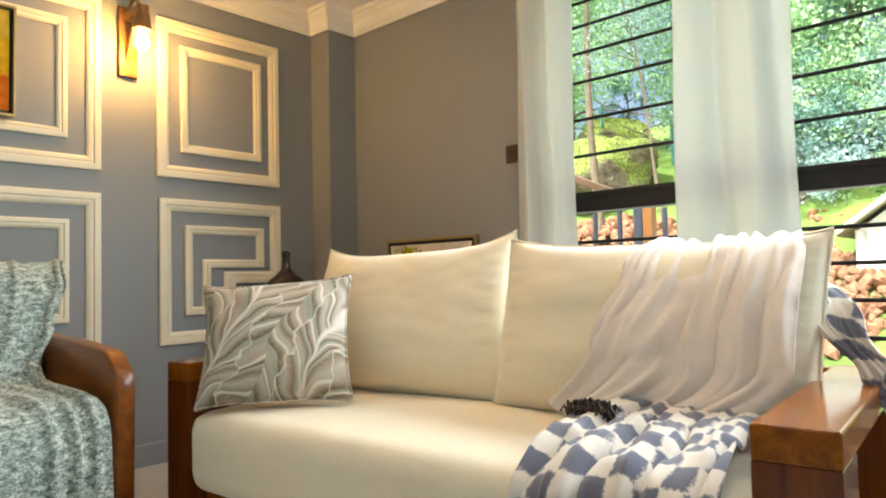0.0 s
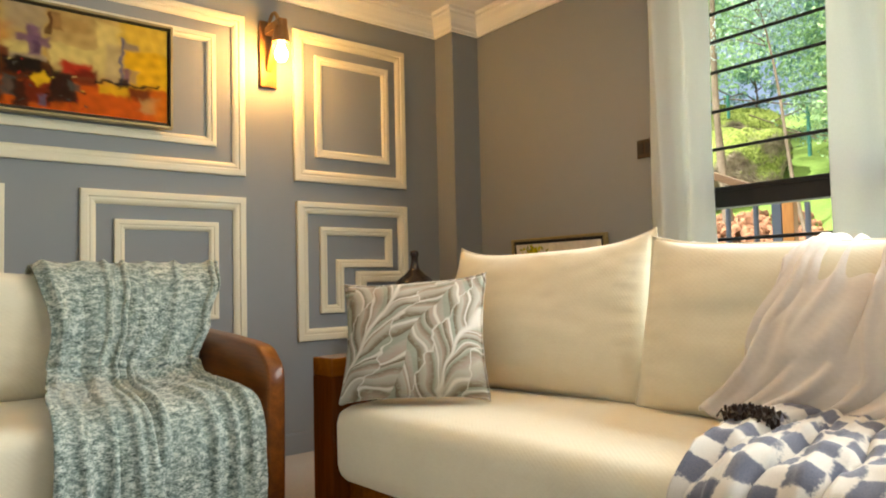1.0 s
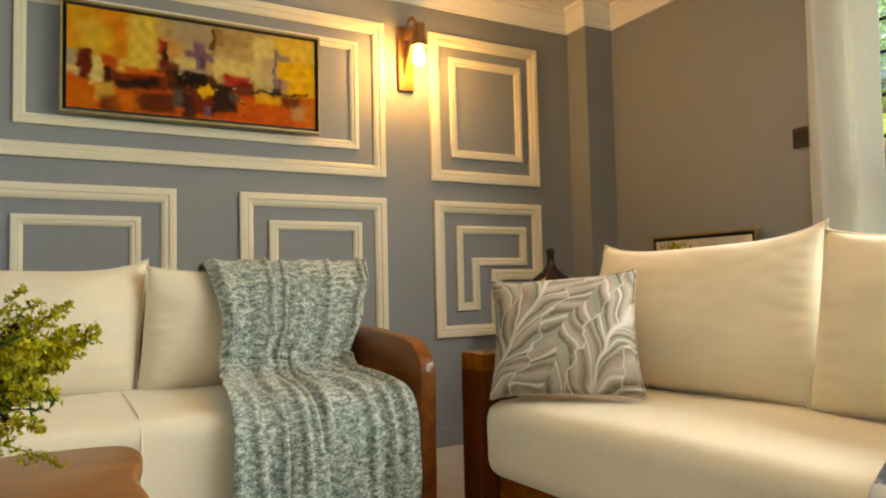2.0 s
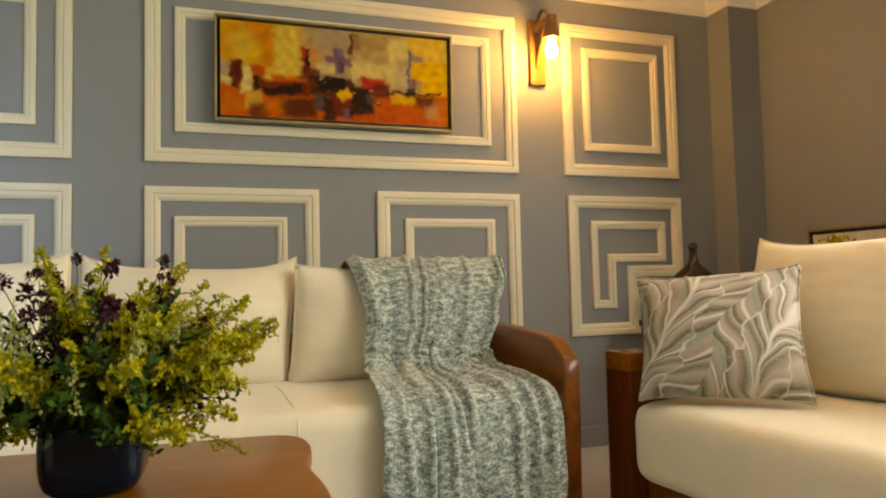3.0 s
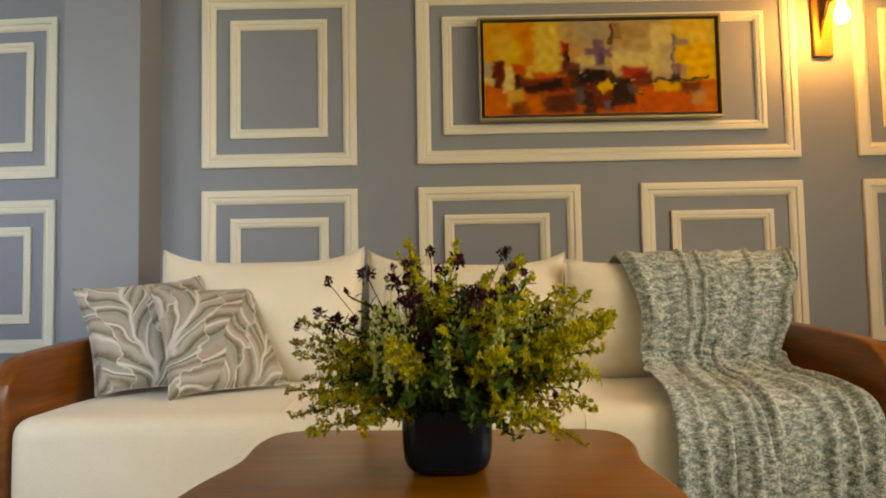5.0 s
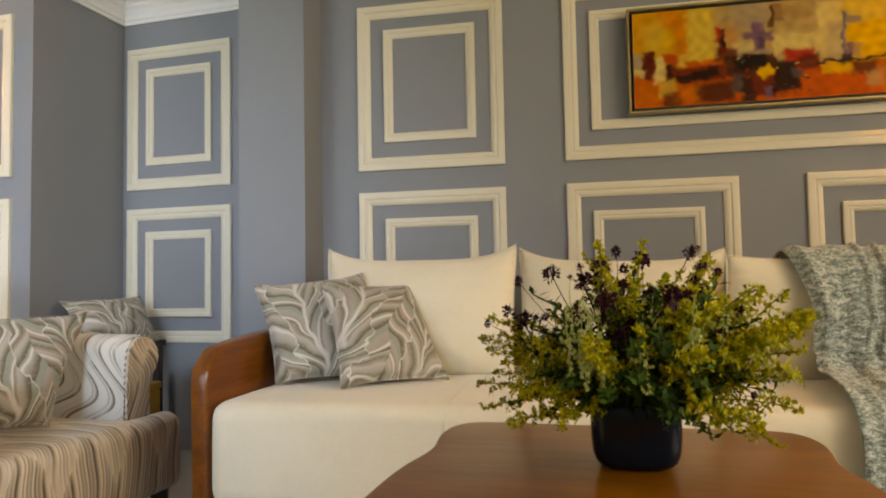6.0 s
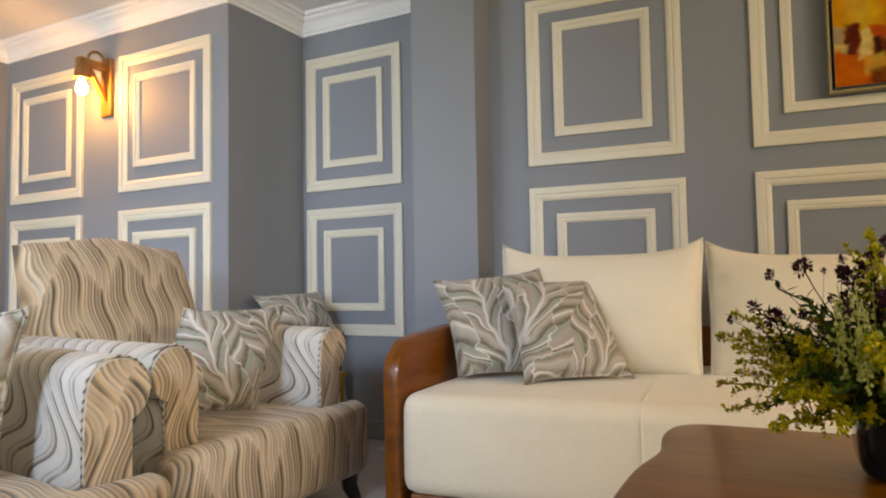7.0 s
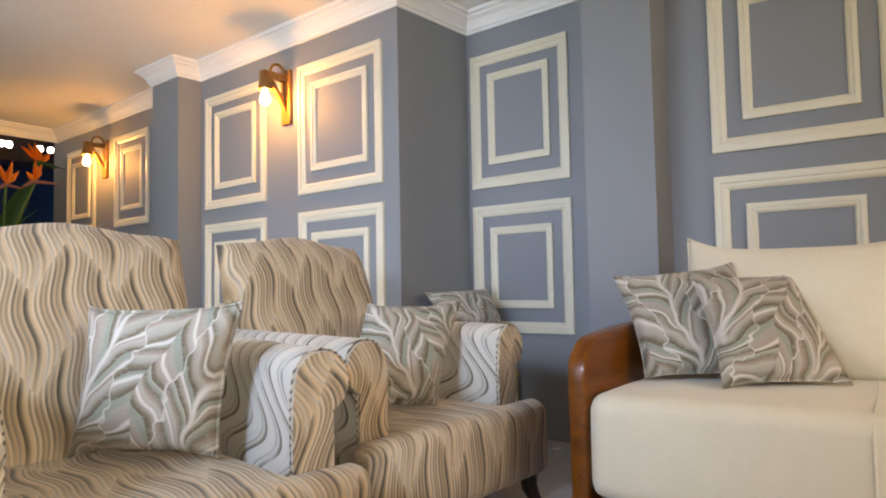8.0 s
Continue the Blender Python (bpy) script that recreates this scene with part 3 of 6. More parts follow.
# ---- cushions ----
def pillow(w, h, t, seed, ears=0.07, n=26, sag=0.0, pinch=0.0):
    """A stuffed cover: x across, z up, puffed along y, with drawn-out corners."""
    rng = random.Random(seed)
    off = Vector((rng.uniform(0, 50), rng.uniform(0, 50), rng.uniform(0, 50)))
    def at(i, j, s):
        u, v = 2 * i / n - 1, 2 * j / n - 1
        x = w / 2 * u * (1 - ears * (1 - v * v) * abs(u) ** 1.5)
        z = h / 2 * v * (1 - (ears + sag * (v > 0)) * (1 - abs(u) ** 4) * abs(v) ** 1.5)
        fat = ((1 - abs(u) ** 2.6) * (1 - abs(v) ** 2.6)) ** 0.55
        q = Vector((u * 2.2, v * 2.2, s)) + off
        wr = 0.012 * noise.noise(q) + 0.003 * noise.noise(q * 2.7)
        crease = 0.002 * math.sin(24 * u * v + 5 * noise.noise(q)) * max(abs(u), abs(v)) ** 3 + 0.005 * math.sin(40 * v + 4 * noise.noise(q)) * max(0.0, (abs(u) - 0.78) / 0.22) * (n > 30)
        y = s * (t / 2 * fat * (1 - 0.18 * v) + (wr + crease) * min(1, fat * 1.5))
        return (x, y, z + 0.006 * noise.noise(q * 1.3) * (1 - abs(v)))
    bm = bmesh.new()
    front = {(i, j): bm.verts.new(at(i, j, -1)) for i in range(n + 1) for j in range(n + 1)}
    back = {k: (v if k[0] in (0, n) or k[1] in (0, n) else bm.verts.new(at(*k, 1))) for k, v in front.items()}
    for i in range(n):
        for j in range(n):
            q = [(i, j), (i + 1, j), (i + 1, j + 1), (i, j + 1)]
            bm.faces.new([front[k] for k in q])
            bm.faces.new([back[k] for k in q[::-1]])
    return bm


def rim(w, h, ears, sag=0.0, n=16):
    """The line of a cover's outer seam."""
    pts = []
    for a, b_ in (((-1, -1), (1, -1)), ((1, -1), (1, 1)), ((1, 1), (-1, 1)), ((-1, 1), (-1, -1))):
        for k in range(n):
            u, v = (a[i] + (b_[i] - a[i]) * k / n for i in (0, 1))
            pts.append((w / 2 * u * (1 - ears * (1 - v * v) * abs(u) ** 1.5), 0, h / 2 * v * (1 - (ears + sag * (v > 0)) * (1 - abs(u) ** 4) * abs(v) ** 1.5)))
    return pts + pts[:1]


def cushion(corners, t, seed, material, label, name="scatter_cushion", group="patterned scatter cushions", ears=0.09, n=30, sag=0.0, cord=0.0045):
    """A cushion between its four corners (top left, top right, bottom right, bottom left), which need not lie in one plane."""
    tl, tr, br, bl = (Vector(c) for c in corners)
    centre = (tl + tr + br + bl) / 4
    m = basis(centre, tr + br - tl - bl, tl + tr - bl - br)
    w, h = ((tr - tl).length + (br - bl).length) / 2, ((tl - bl).length + (tr - br).length) / 2
    inv = m.inverted()
    off = [inv @ c - Vector((sx * w / 2, 0, sz * h / 2)) for c, sx, sz in ((tl, -1, 1), (tr, 1, 1), (br, 1, -1), (bl, -1, -1))]
    def warp(p):
        u, v = p[0] / w + 0.5, p[2] / h + 0.5
        return Vector(p) + off[0] * ((1 - u) * v) + off[1] * (u * v) + off[2] * (u * (1 - v)) + off[3] * ((1 - u) * (1 - v))
    ob = thing(name, m, label, "cushion", group)
    bm = pillow(w, h, t, seed, ears, n, sag)
    for v in bm.verts:
        v.co = warp(v.co)
    part("cover", bm, material, ob, "", 180)
    part("piping", tube(bmesh.new(), [warp(p) for p in rim(w, h, ears, sag, 24)], cord, 6, False), material, ob, "", 60)
    return ob


def seat_block(x0, x1, y0, y1, z0, z1, r, crown=0.015, n=14, seed=0):
    """An upholstered block with rounded edges and a slightly crowned top."""
    bm = B(x0, x1, y0, y1, z0, z1)
    bmesh.ops.bevel(bm, geom=list(bm.edges), offset=r, segments=5, profile=0.5, affect="EDGES")
    bmesh.ops.subdivide_edges(bm, edges=[e for e in bm.edges if e.calc_length() > 0.1], cuts=n, use_grid_fill=True)
    for v in bm.verts:
        u, w = 2 * (v.co.x - x0) / (x1 - x0) - 1, 2 * (v.co.y - y0) / (y1 - y0) - 1
        f = (1 - u * u) * (1 - w * w)
        q = v.co * 5 + Vector((seed * 7.3, 0, 0))
        if v.co.z > (z0 + z1) / 2:
            v.co.z += crown * f + 0.004 * noise.noise(q)
        v.co.x += 0.005 * noise.noise(q * 0.8 + Vector((0, 9, 0)))
        v.co.y += 0.003 * noise.noise(q * 0.8 + Vector((5, 9, 0)))
    bmesh.ops.recalc_face_normals(bm, faces=bm.faces)
    return bm


# ---- long sofa against the panelled wall ----
def long_sofa():
    ox, oy = -2.4, -0.405
    s = thing("sofa", pose(ox, oy, 0), "cream three-seat sofa with solid varnished teak arm panels", "sofa")
    prof = [(-0.52, 0.03), (-0.52, 0.668), (-0.2, 0.660), (0.1, 0.648), (0.30, 0.636), (0.375, 0.628), (0.41, 0.617), (0.462, 0.575), (0.477, 0.552), (0.480, 0.50), (0.470, 0.03)]
    for a in (1.190, -1.25):
        part("arm", prism(bmesh.new(), prof, 1, a, a + 0.060, 0.012, 3), M_WOOD_X, s, "curved varnished teak arm panel", 30)
    part("back_panel", B(-0.55, -0.52, -1.24, 1.24, 0.06, 0.62, bevel=0.006), M_WOOD_Y, s)
    part("base", B(-0.515, 0.46, -1.165, 1.165, 0.05, 0.15, bevel=0.006), M_WOOD_Y, s)
    part("seat_cushion", seat_block(-0.5, 0.495, -1.186, 1.186, 0.152, 0.466, 0.05, 0.006, 16, 1), M_CREAM, s, "", 180)
    for y in (-0.455, 0.37):
        part("seam", tube(bmesh.new(), [(-0.3, y - 0.02, 0.4695), (0.1, y, 0.4705), (0.40, y + 0.004, 0.4685), (0.447, y + 0.004, 0.4635), (0.480, y + 0.004, 0.450), (0.495, y + 0.004, 0.419), (0.497, y + 0.004, 0.17)], 0.0035, 6), M_CREAM, s, "stitched seam", 60)
    return s


long_sofa()
for k, (sag, corners) in enumerate((
        (0.20, ((-2.660, -1.478, 0.962), (-2.620, -0.705, 0.957), (-2.565, -0.722, 0.455), (-2.565, -1.468, 0.455))),
        (0.20, ((-2.700, -0.700, 0.947), (-2.615, 0.050, 0.924), (-2.560, 0.004, 0.452), (-2.570, -0.690, 0.452))),
        (0.06, ((-2.535, 0.036, 0.892), (-2.600, 0.848, 0.880), (-2.560, 0.782, 0.448), (-2.535, 0.006, 0.448))))):
    cushion(corners, 0.22, 11 + k, M_CREAM, "plump cream back cushion leaning on the long sofa", "back_cushion", "cream back cushions", 0.022, 40, sag, 0.004)
cushion(((-2.380, -1.671, 0.820), (-2.541, -1.296, 0.860), (-2.380, -1.120, 0.487), (-2.229, -1.513, 0.478)), 0.14, 21, M_LEAF, "leaf-printed taupe scatter cushion leaning in the corner of the long sofa")
cushion(((-2.305, -1.376, 0.820), (-2.550, -1.104, 0.817), (-2.388, -0.935, 0.475), (-2.151, -1.249, 0.475)), 0.14, 22, M_LEAF2, "leaf-printed taupe scatter cushion leaning on another cushion")


# ---- draped cloths ----
def drape(prof, edge0, edge1, folds, depth, seed, lift=0.0, nu=110, step=0.012, rumple=lambda v: 0.3, sharp=0.8, calm=0.2, pleats=0.0, slant=0.0):
    """Cloth over a profile of (x, z); edge0 and edge1 give the two sides along it, 0 to 1. Folds run down its length."""
    rng = random.Random(seed)
    off = Vector((rng.uniform(0, 40), rng.uniform(0, 40), 0))
    pts = [Vector((x, z)) for x, z in prof]
    lens = [0.0]
    for a, b_ in zip(pts, pts[1:]):
        lens.append(lens[-1] + (b_ - a).length)
    total = lens[-1]
    nv = int(total / step)
    def along(s):
        for k in range(len(pts) - 1):
            if s <= lens[k + 1] or k == len(pts) - 2:
                return pts[k].lerp(pts[k + 1], (s - lens[k]) / (lens[k + 1] - lens[k]))
    rows, uvs = [], []
    for j in range(nv + 1):
        s = total * j / nv
        p = sum((along(min(max(s + d, 0), total)) for d in (-0.05, -0.025, 0, 0.025, 0.05)), Vector((0, 0))) / 5
        d = along(min(s + 0.05, total)) - along(max(s - 0.05, 0))
        nrm = Vector((-d.y, d.x)).normalized() if d.length else Vector((0, 1))
        if nrm.y < -0.2 or (abs(nrm.y) <= 0.2 and nrm.x < 0):
            nrm = -nrm if nrm.y < -0.2 else nrm
        v = j / nv
        e0, e1 = edge0(v), edge1(v)
        row, uvr = [], []
        for i in range(nu + 1):
            u = i / nu
            q = Vector((u * folds * 0.55, v * 2.0, 0)) + off
            sw = 0.25 * noise.noise(Vector((u * 2, v * 1.5, 7)) + off)
            n1 = noise.noise(Vector((u * folds + sw * folds * 0.6, v * 1.1, 0)) + off)
            n2 = noise.noise(Vector((u * folds * 2.0 + sw * folds, v * 1.5, 5)) + off)
            n3 = noise.noise(Vector((u * 4, s * 22, 9)) + off)
            crease = max(0.0, 1 - 3.2 * abs(n2)) ** 2
            wave = math.sin(2 * math.pi * folds * 0.5 * (u + sw) + 3 * v)
            ease = depth * (0.1 + 0.9 * min(1.0, max(0.0, v - calm) / 0.25))
            if pleats:
                # rounded ridges with narrow valleys between them, uneven in height, wandering down the cloth
                run = folds * (u + slant * v + 1.1 * sw + 0.06 * noise.noise(Vector((u * 4, v * 5, 3)) + off))
                ridge = 1 - (1 - abs(math.sin(math.pi * run))) ** 2.4
                h = lift + ease * (pleats * ridge * (0.65 + 0.7 * n1) + 0.3 * crease * sharp + 0.25 * n2 + 0.1)
            else:
                h = lift + ease * (0.45 + 0.75 * n1 + crease * sharp + 0.15 * wave)
            h = max(lift, h) + 0.25 * depth * max(0, n3) * rumple(v)
            y = e0 + (e1 - e0) * u + 0.012 * noise.noise(q * 1.7 + Vector((3, 3, 3)))
            row.append((p.x + nrm.x * h, y, p.y + nrm.y * h))
            uvr.append((u * abs(e1 - e0), s))
        rows.append(row)
        uvs.append(uvr)
    bm = loft(rows)
    layer = bm.loops.layers.uv.new("UVMap")
    bm.verts.index_update()
    flat = [c for r in uvs for c in r]
    for f in bm.faces:
        for l in f.loops:
            l[layer].uv = flat[l.vert.index]
    return bm


def cloth(name, bm, material, parent, label="", thick=0.006):
    ob = part(name, bm, material, parent, label, 180)
    sol = ob.modifiers.new("thickness", "SOLIDIFY")
    sol.thickness, sol.offset = thick, 1
    return ob


def lerp(a, b_):
    return lambda v: a + (b_ - a) * v


def steps(*kv):
    """Smooth interpolation through (place, value) pairs."""
    def f(v):
        for (a, x), (c, y) in zip(kv, kv[1:]):
            if v <= c:
                k = (v - a) / (c - a)
                return x + (y - x) * k * k * (3 - 2 * k)
        return kv[-1][1]
    return f


throw = thing("throw_blanket", pose(-2.4, 0.5, 0), "marled grey-green knitted throw draped over the long sofa", "blanket")
tp = [(-0.33, 0.72), (-0.28, 0.84), (-0.21, 0.890), (-0.13, 0.888), (-0.065, 0.84), (-0.012, 0.72), (0.008, 0.62), (0.03, 0.54), (0.09, 0.488), (0.2, 0.474), (0.40, 0.470), (0.468, 0.450), (0.495, 0.40), (0.503, 0.08)]
left_hem = steps((0, -0.22), (0.12, -0.275), (0.2, -0.27), (0.34, -0.24), (0.46, -0.265), (0.56, -0.275), (0.72, -0.305), (1, -0.315))
right_hem = steps((0, 0.33), (0.15, 0.365), (0.25, 0.325), (0.35, 0.262), (0.45, 0.205), (0.56, 0.215), (0.68, 0.245), (0.76, 0.258), (1, 0.25))
cloth("cloth", drape(tp, left_hem, right_hem, 4.2, 0.044, 4, 0.014, nu=170, step=0.009, rumple=lambda v: 0.3 + 4.5 * math.exp(-((v - 0.44) / 0.06) ** 2), sharp=1.5, calm=0.02, pleats=0.42), M_KNIT, throw)


# ---- painting ----
def painting():
    y0, y1, z0, z1 = -0.242, 0.805, 1.512, 1.962
    t = thing("painting", pose(XW, (y0 + y1) / 2, (z0 + z1) / 2), "abstract orange and violet painting in a gilt floating frame", "painting")
    w, h = (y1 - y0) / 2, (z1 - z0) / 2
    for name, a in (("top_rail", (-w, w, h - 0.010, h)), ("bottom_rail", (-w, w, -h, -h + 0.010)), ("side_rail", (-w, -w + 0.010, -h + 0.010, h - 0.010)), ("side_rail", (w - 0.010, w, -h + 0.010, h - 0.010))):
        part(name, B(0.024, 0.064, a[0], a[1], a[2], a[3], bevel=0.0015), M_BRASS, t)
    part("backing", B(0.022, 0.034, -w + 0.010, w - 0.010, -h + 0.010, h - 0.010), M_BLACK, t, "black shadow gap of the frame")
    cw, ch = w - 0.024, h - 0.022
    canvas = part("canvas", B(0.034, 0.054, -cw, cw, -ch, ch, bevel=0.001), M_CANVAS, t, "stretched canvas")
    brushed(canvas, cw, ch)


def brushed(canvas, cw, ch):
    """Paint layer on the canvas: soft-edged strokes laid over each other on a fine grid, u from the left, v from the top."""
    nu, nv = 300, 128
    r = np.random.RandomState(7)
    u, v = np.meshgrid(np.linspace(0, 1, nu + 1), np.linspace(0, 1, nv + 1))
    def drift(scale, amount):
        f = np.zeros_like(u)
        for _ in range(9):
            a, p, k = r.uniform(0, 6.28), r.uniform(0, 6.28), scale * r.uniform(0.5, 1.6)
            f += np.sin(k * (2.3 * u * math.cos(a) + v * math.sin(a)) + p)
        return amount * f / 3
    wu, wv = u + drift(22, 0.006) + drift(60, 0.003), v + drift(26, 0.016) + drift(70, 0.006)
    paint = np.zeros(u.shape + (3,))
    height = np.zeros_like(u)
    def stroke(c, u0, u1, v0, v1, soft=0.02, cover=0.9, turn=0.0):
        cu, cv = (u0 + u1) / 2, (v0 + v1) / 2
        x, y = (wu - cu) * 2.33, wv - cv
        x, y = x * math.cos(turn) - y * math.sin(turn), x * math.sin(turn) + y * math.cos(turn)
        d = np.maximum(np.abs(x) - (u1 - u0) * 1.165, np.abs(y) - (v1 - v0) / 2) + drift(70, 0.004)
        m = cover / (1 + np.exp(np.clip(d / (soft * 0.3 + 0.002), -40, 40)))
        tone = 1 + 0.22 * drift(40, 1.0)[..., None] * 0.5
        paint[:] = paint * (1 - m[..., None]) + np.array(c) * tone * m[..., None]
        height[:] = height * (1 - m) + m * (0.4 + 0.6 * r.rand())
    gold, orange, deep, lemon, buff, mauve, cream = (0.60, 0.36, 0.03), (0.60, 0.19, 0.012), (0.52, 0.10, 0.008), (0.62, 0.44, 0.09), (0.44, 0.31, 0.16), (0.36, 0.28, 0.25), (0.62, 0.49, 0.24)
    black, maroon, brown, red, slate, violet, blue, yellow = (0.008, 0.006, 0.006), (0.13, 0.014, 0.006), (0.07, 0.016, 0.006), (0.42, 0.02, 0.01), (0.075, 0.075, 0.08), (0.17, 0.085, 0.20), (0.13, 0.12, 0.24), (0.66, 0.40, 0.02)
    for c, *box in (
            (gold, -0.1, 1.1, -0.1, 0.7, 0.05, 1.0), (deep, -0.1, 1.1, 0.62, 1.1, 0.07, 1.0), (orange, -0.02, 0.08, 0.0, 0.45, 0.08, 0.5), (orange, 0.09, 0.22, -0.05, 0.18, 0.05, 0.8), (orange, 0.16, 0.22, 0.1, 0.55, 0.03, 0.85),
            (lemon, 0.22, 0.33, -0.05, 0.5, 0.03, 0.95), (lemon, 0.04, 0.12, 0.1, 0.42, 0.06, 0.5), (buff, 0.33, 0.54, -0.05, 0.55, 0.04, 0.95), (mauve, 0.40, 0.53, -0.05, 0.25, 0.04, 0.7), (orange, 0.34, 0.42, 0.22, 0.42, 0.06, 0.45),
            (cream, 0.40, 0.49, 0.38, 0.5, 0.03, 0.8), (buff, 0.54, 0.83, -0.05, 0.65, 0.03, 0.95), (cream, 0.56, 0.72, 0.34, 0.52, 0.02, 0.95), (cream, 0.72, 0.81, 0.05, 0.6, 0.03, 0.9), (lemon, 0.80, 1.02, -0.05, 0.3, 0.04, 0.8),
            (yellow, 0.83, 1.02, 0.28, 0.68, 0.03, 0.9), (mauve, 0.76, 0.81, 0.25, 0.66, 0.03, 0.5), ((0.24, 0.13, 0.06), 0.54, 0.60, 0.03, 0.2, 0.015, 0.8), (brown, 0.535, 0.555, 0.05, 0.25, 0.008, 0.8), ((0.34, 0.20, 0.09), 0.57, 0.68, 0.06, 0.18, 0.03, 0.55),
            (mauve, -0.02, 0.035, 0.44, 0.60, 0.01, 0.9), (maroon, 0.035, 0.085, 0.42, 0.68, 0.012, 1.0), (cream, 0.085, 0.125, 0.48, 0.74, 0.012, 1.0), (red, 0.13, 0.19, 0.46, 0.60, 0.02, 0.8), (lemon, 0.18, 0.32, 0.46, 0.58, 0.02, 0.9),
            (deep, 0.21, 0.37, 0.54, 0.66, 0.02, 0.95), (maroon, 0.14, 0.36, 0.60, 0.76, 0.025, 0.9), (black, 0.17, 0.34, 0.66, 0.75, 0.015, 0.9, 0.22), (black, 0.13, 0.155, 0.58, 0.78, 0.01, 0.9), (brown, 0.24, 0.40, 0.78, 0.97, 0.03, 0.9),
            (cream, -0.02, 0.05, 0.60, 0.68, 0.012, 0.8), (lemon, 0.10, 0.16, 0.74, 0.9, 0.02, 0.7), (brown, 0.13, 0.18, 0.86, 1.05, 0.03, 0.8), (orange, 0.0, 0.1, 0.74, 1.0, 0.05, 0.5), (orange, 0.17, 0.26, 0.80, 0.96, 0.05, 0.6),
            (maroon, 0.335, 0.365, 0.24, 0.5, 0.008, 0.9), (black, 0.345, 0.36, 0.32, 0.44, 0.006, 0.9), (red, 0.33, 0.345, 0.22, 0.34, 0.006, 0.8), (maroon, 0.33, 0.42, 0.44, 0.56, 0.02, 0.9), (brown, 0.36, 0.56, 0.52, 0.74, 0.02, 0.95),
            (black, 0.40, 0.52, 0.52, 0.66, 0.02, 0.95), (slate, 0.39, 0.44, 0.70, 0.92, 0.015, 0.9), (black, 0.43, 0.48, 0.74, 1.02, 0.02, 0.9), (maroon, 0.47, 0.56, 0.74, 0.96, 0.025, 0.9), (black, 0.55, 0.645, 0.60, 0.92, 0.02, 0.95),
            (red, 0.60, 0.70, 0.50, 0.62, 0.02, 0.95), (maroon, 0.64, 0.72, 0.56, 0.70, 0.02, 0.9), (slate, 0.62, 0.67, 0.71, 0.80, 0.015, 0.9), (blue, 0.51, 0.54, 0.86, 0.97, 0.012, 0.8), (deep, 0.67, 0.86, 0.76, 1.05, 0.04, 0.9),
            (yellow, 0.73, 0.845, 0.66, 0.77, 0.02, 0.9), (black, 0.71, 0.96, 0.635, 0.66, 0.006, 0.9), (brown, 0.84, 0.94, 0.66, 0.78, 0.03, 0.8), (buff, 0.89, 0.96, 0.76, 0.90, 0.03, 0.7), (orange, 0.95, 1.03, 0.72, 1.05, 0.05, 0.7),
            (violet, 0.475, 0.52, 0.20, 0.50, 0.015, 0.9), (violet, 0.435, 0.555, 0.29, 0.38, 0.015, 0.85), ((0.08, 0.04, 0.10), 0.49, 0.515, 0.36, 0.46, 0.012, 0.7), (mauve, 0.42, 0.54, 0.48, 0.53, 0.015, 0.7), (blue, 0.808, 0.822, 0.16, 0.66, 0.01, 0.9),
            (blue, 0.81, 0.885, 0.20, 0.28, 0.02, 0.7), (violet, 0.822, 0.85, 0.48, 0.64, 0.012, 0.85), (blue, 0.85, 0.875, 0.48, 0.62, 0.02, 0.5), (black, 0.80, 0.84, 0.60, 0.69, 0.012, 0.8), (yellow, 0.495, 0.54, 0.66, 0.76, 0.008, 0.95, 0.7)):
        stroke(c, *box)
    for _ in range(26):
        cu, cv = r.uniform(0.38, 0.68), r.uniform(0.52, 0.95)
        stroke([cream, lemon, black, slate, red][r.randint(5)], cu, cu + r.uniform(0.003, 0.02), cv, cv + r.uniform(0.006, 0.02), 0.003, 0.8, r.uniform(-1.2, 1.2))
    height += drift(90, 0.15)
    verts = np.stack([np.full(u.size, 0.0545) + 0.0012 * np.clip(height.ravel(), 0, 1.4), ((u * 2 - 1) * cw).ravel(), ((1 - v * 2) * ch).ravel()], 1)
    ids = np.arange(u.size).reshape(u.shape)
    faces = np.stack([ids[:-1, :-1], ids[1:, :-1], ids[1:, 1:], ids[:-1, 1:]], -1).reshape(-1, 4)
    me = bpy.data.meshes.new("brushwork")
    me.from_pydata(verts.tolist(), [], faces.tolist())
    layer = me.color_attributes.new("paint", "FLOAT_COLOR", "POINT")
    rgba = np.concatenate([np.clip(paint.reshape(-1, 3), 0.003, 0.85) ** 1.12 * np.array([1.0, 0.98, 0.72]), np.ones((u.size, 1))], 1)
    layer.data.foreach_set("color", rgba.ravel())
    m, nt, b = mat("oil_paint", 0.5, Specular_IOR_Level=0.08)
    col = nt.nodes.new("ShaderNodeVertexColor")
    col.layer_name = "paint"
    streak = noise_tex(nt, coords(nt, (60, 60, 260)), 1.0, 3, 0.6)
    nt.links.new(mix(nt, maths(nt, "MULTIPLY", streak, 0.04), col.outputs[0], (0.30, 0.14, 0.03)), b.inputs["Base Color"])
    bump(nt, b, streak, 0.35, 0.001)
    me.materials.append(m)
    o = new("brushwork", me)
    o.parent = canvas
    tagged(o, "orange, gold and violet oil brushwork")


def oil(name, c):
    return grainy("oil_" + name, [x * 0.62 for x in c], [min(1, x * 1.1) for x in c], 22, 0.42, 240, 0.5, dist=0.002)


M_PRINT = oil("white", (0.77, 0.72, 0.63))
M_CANVAS = weave("canvas_linen", (0.45, 0.40, 0.32), (0.55, 0.49, 0.40))
painting()


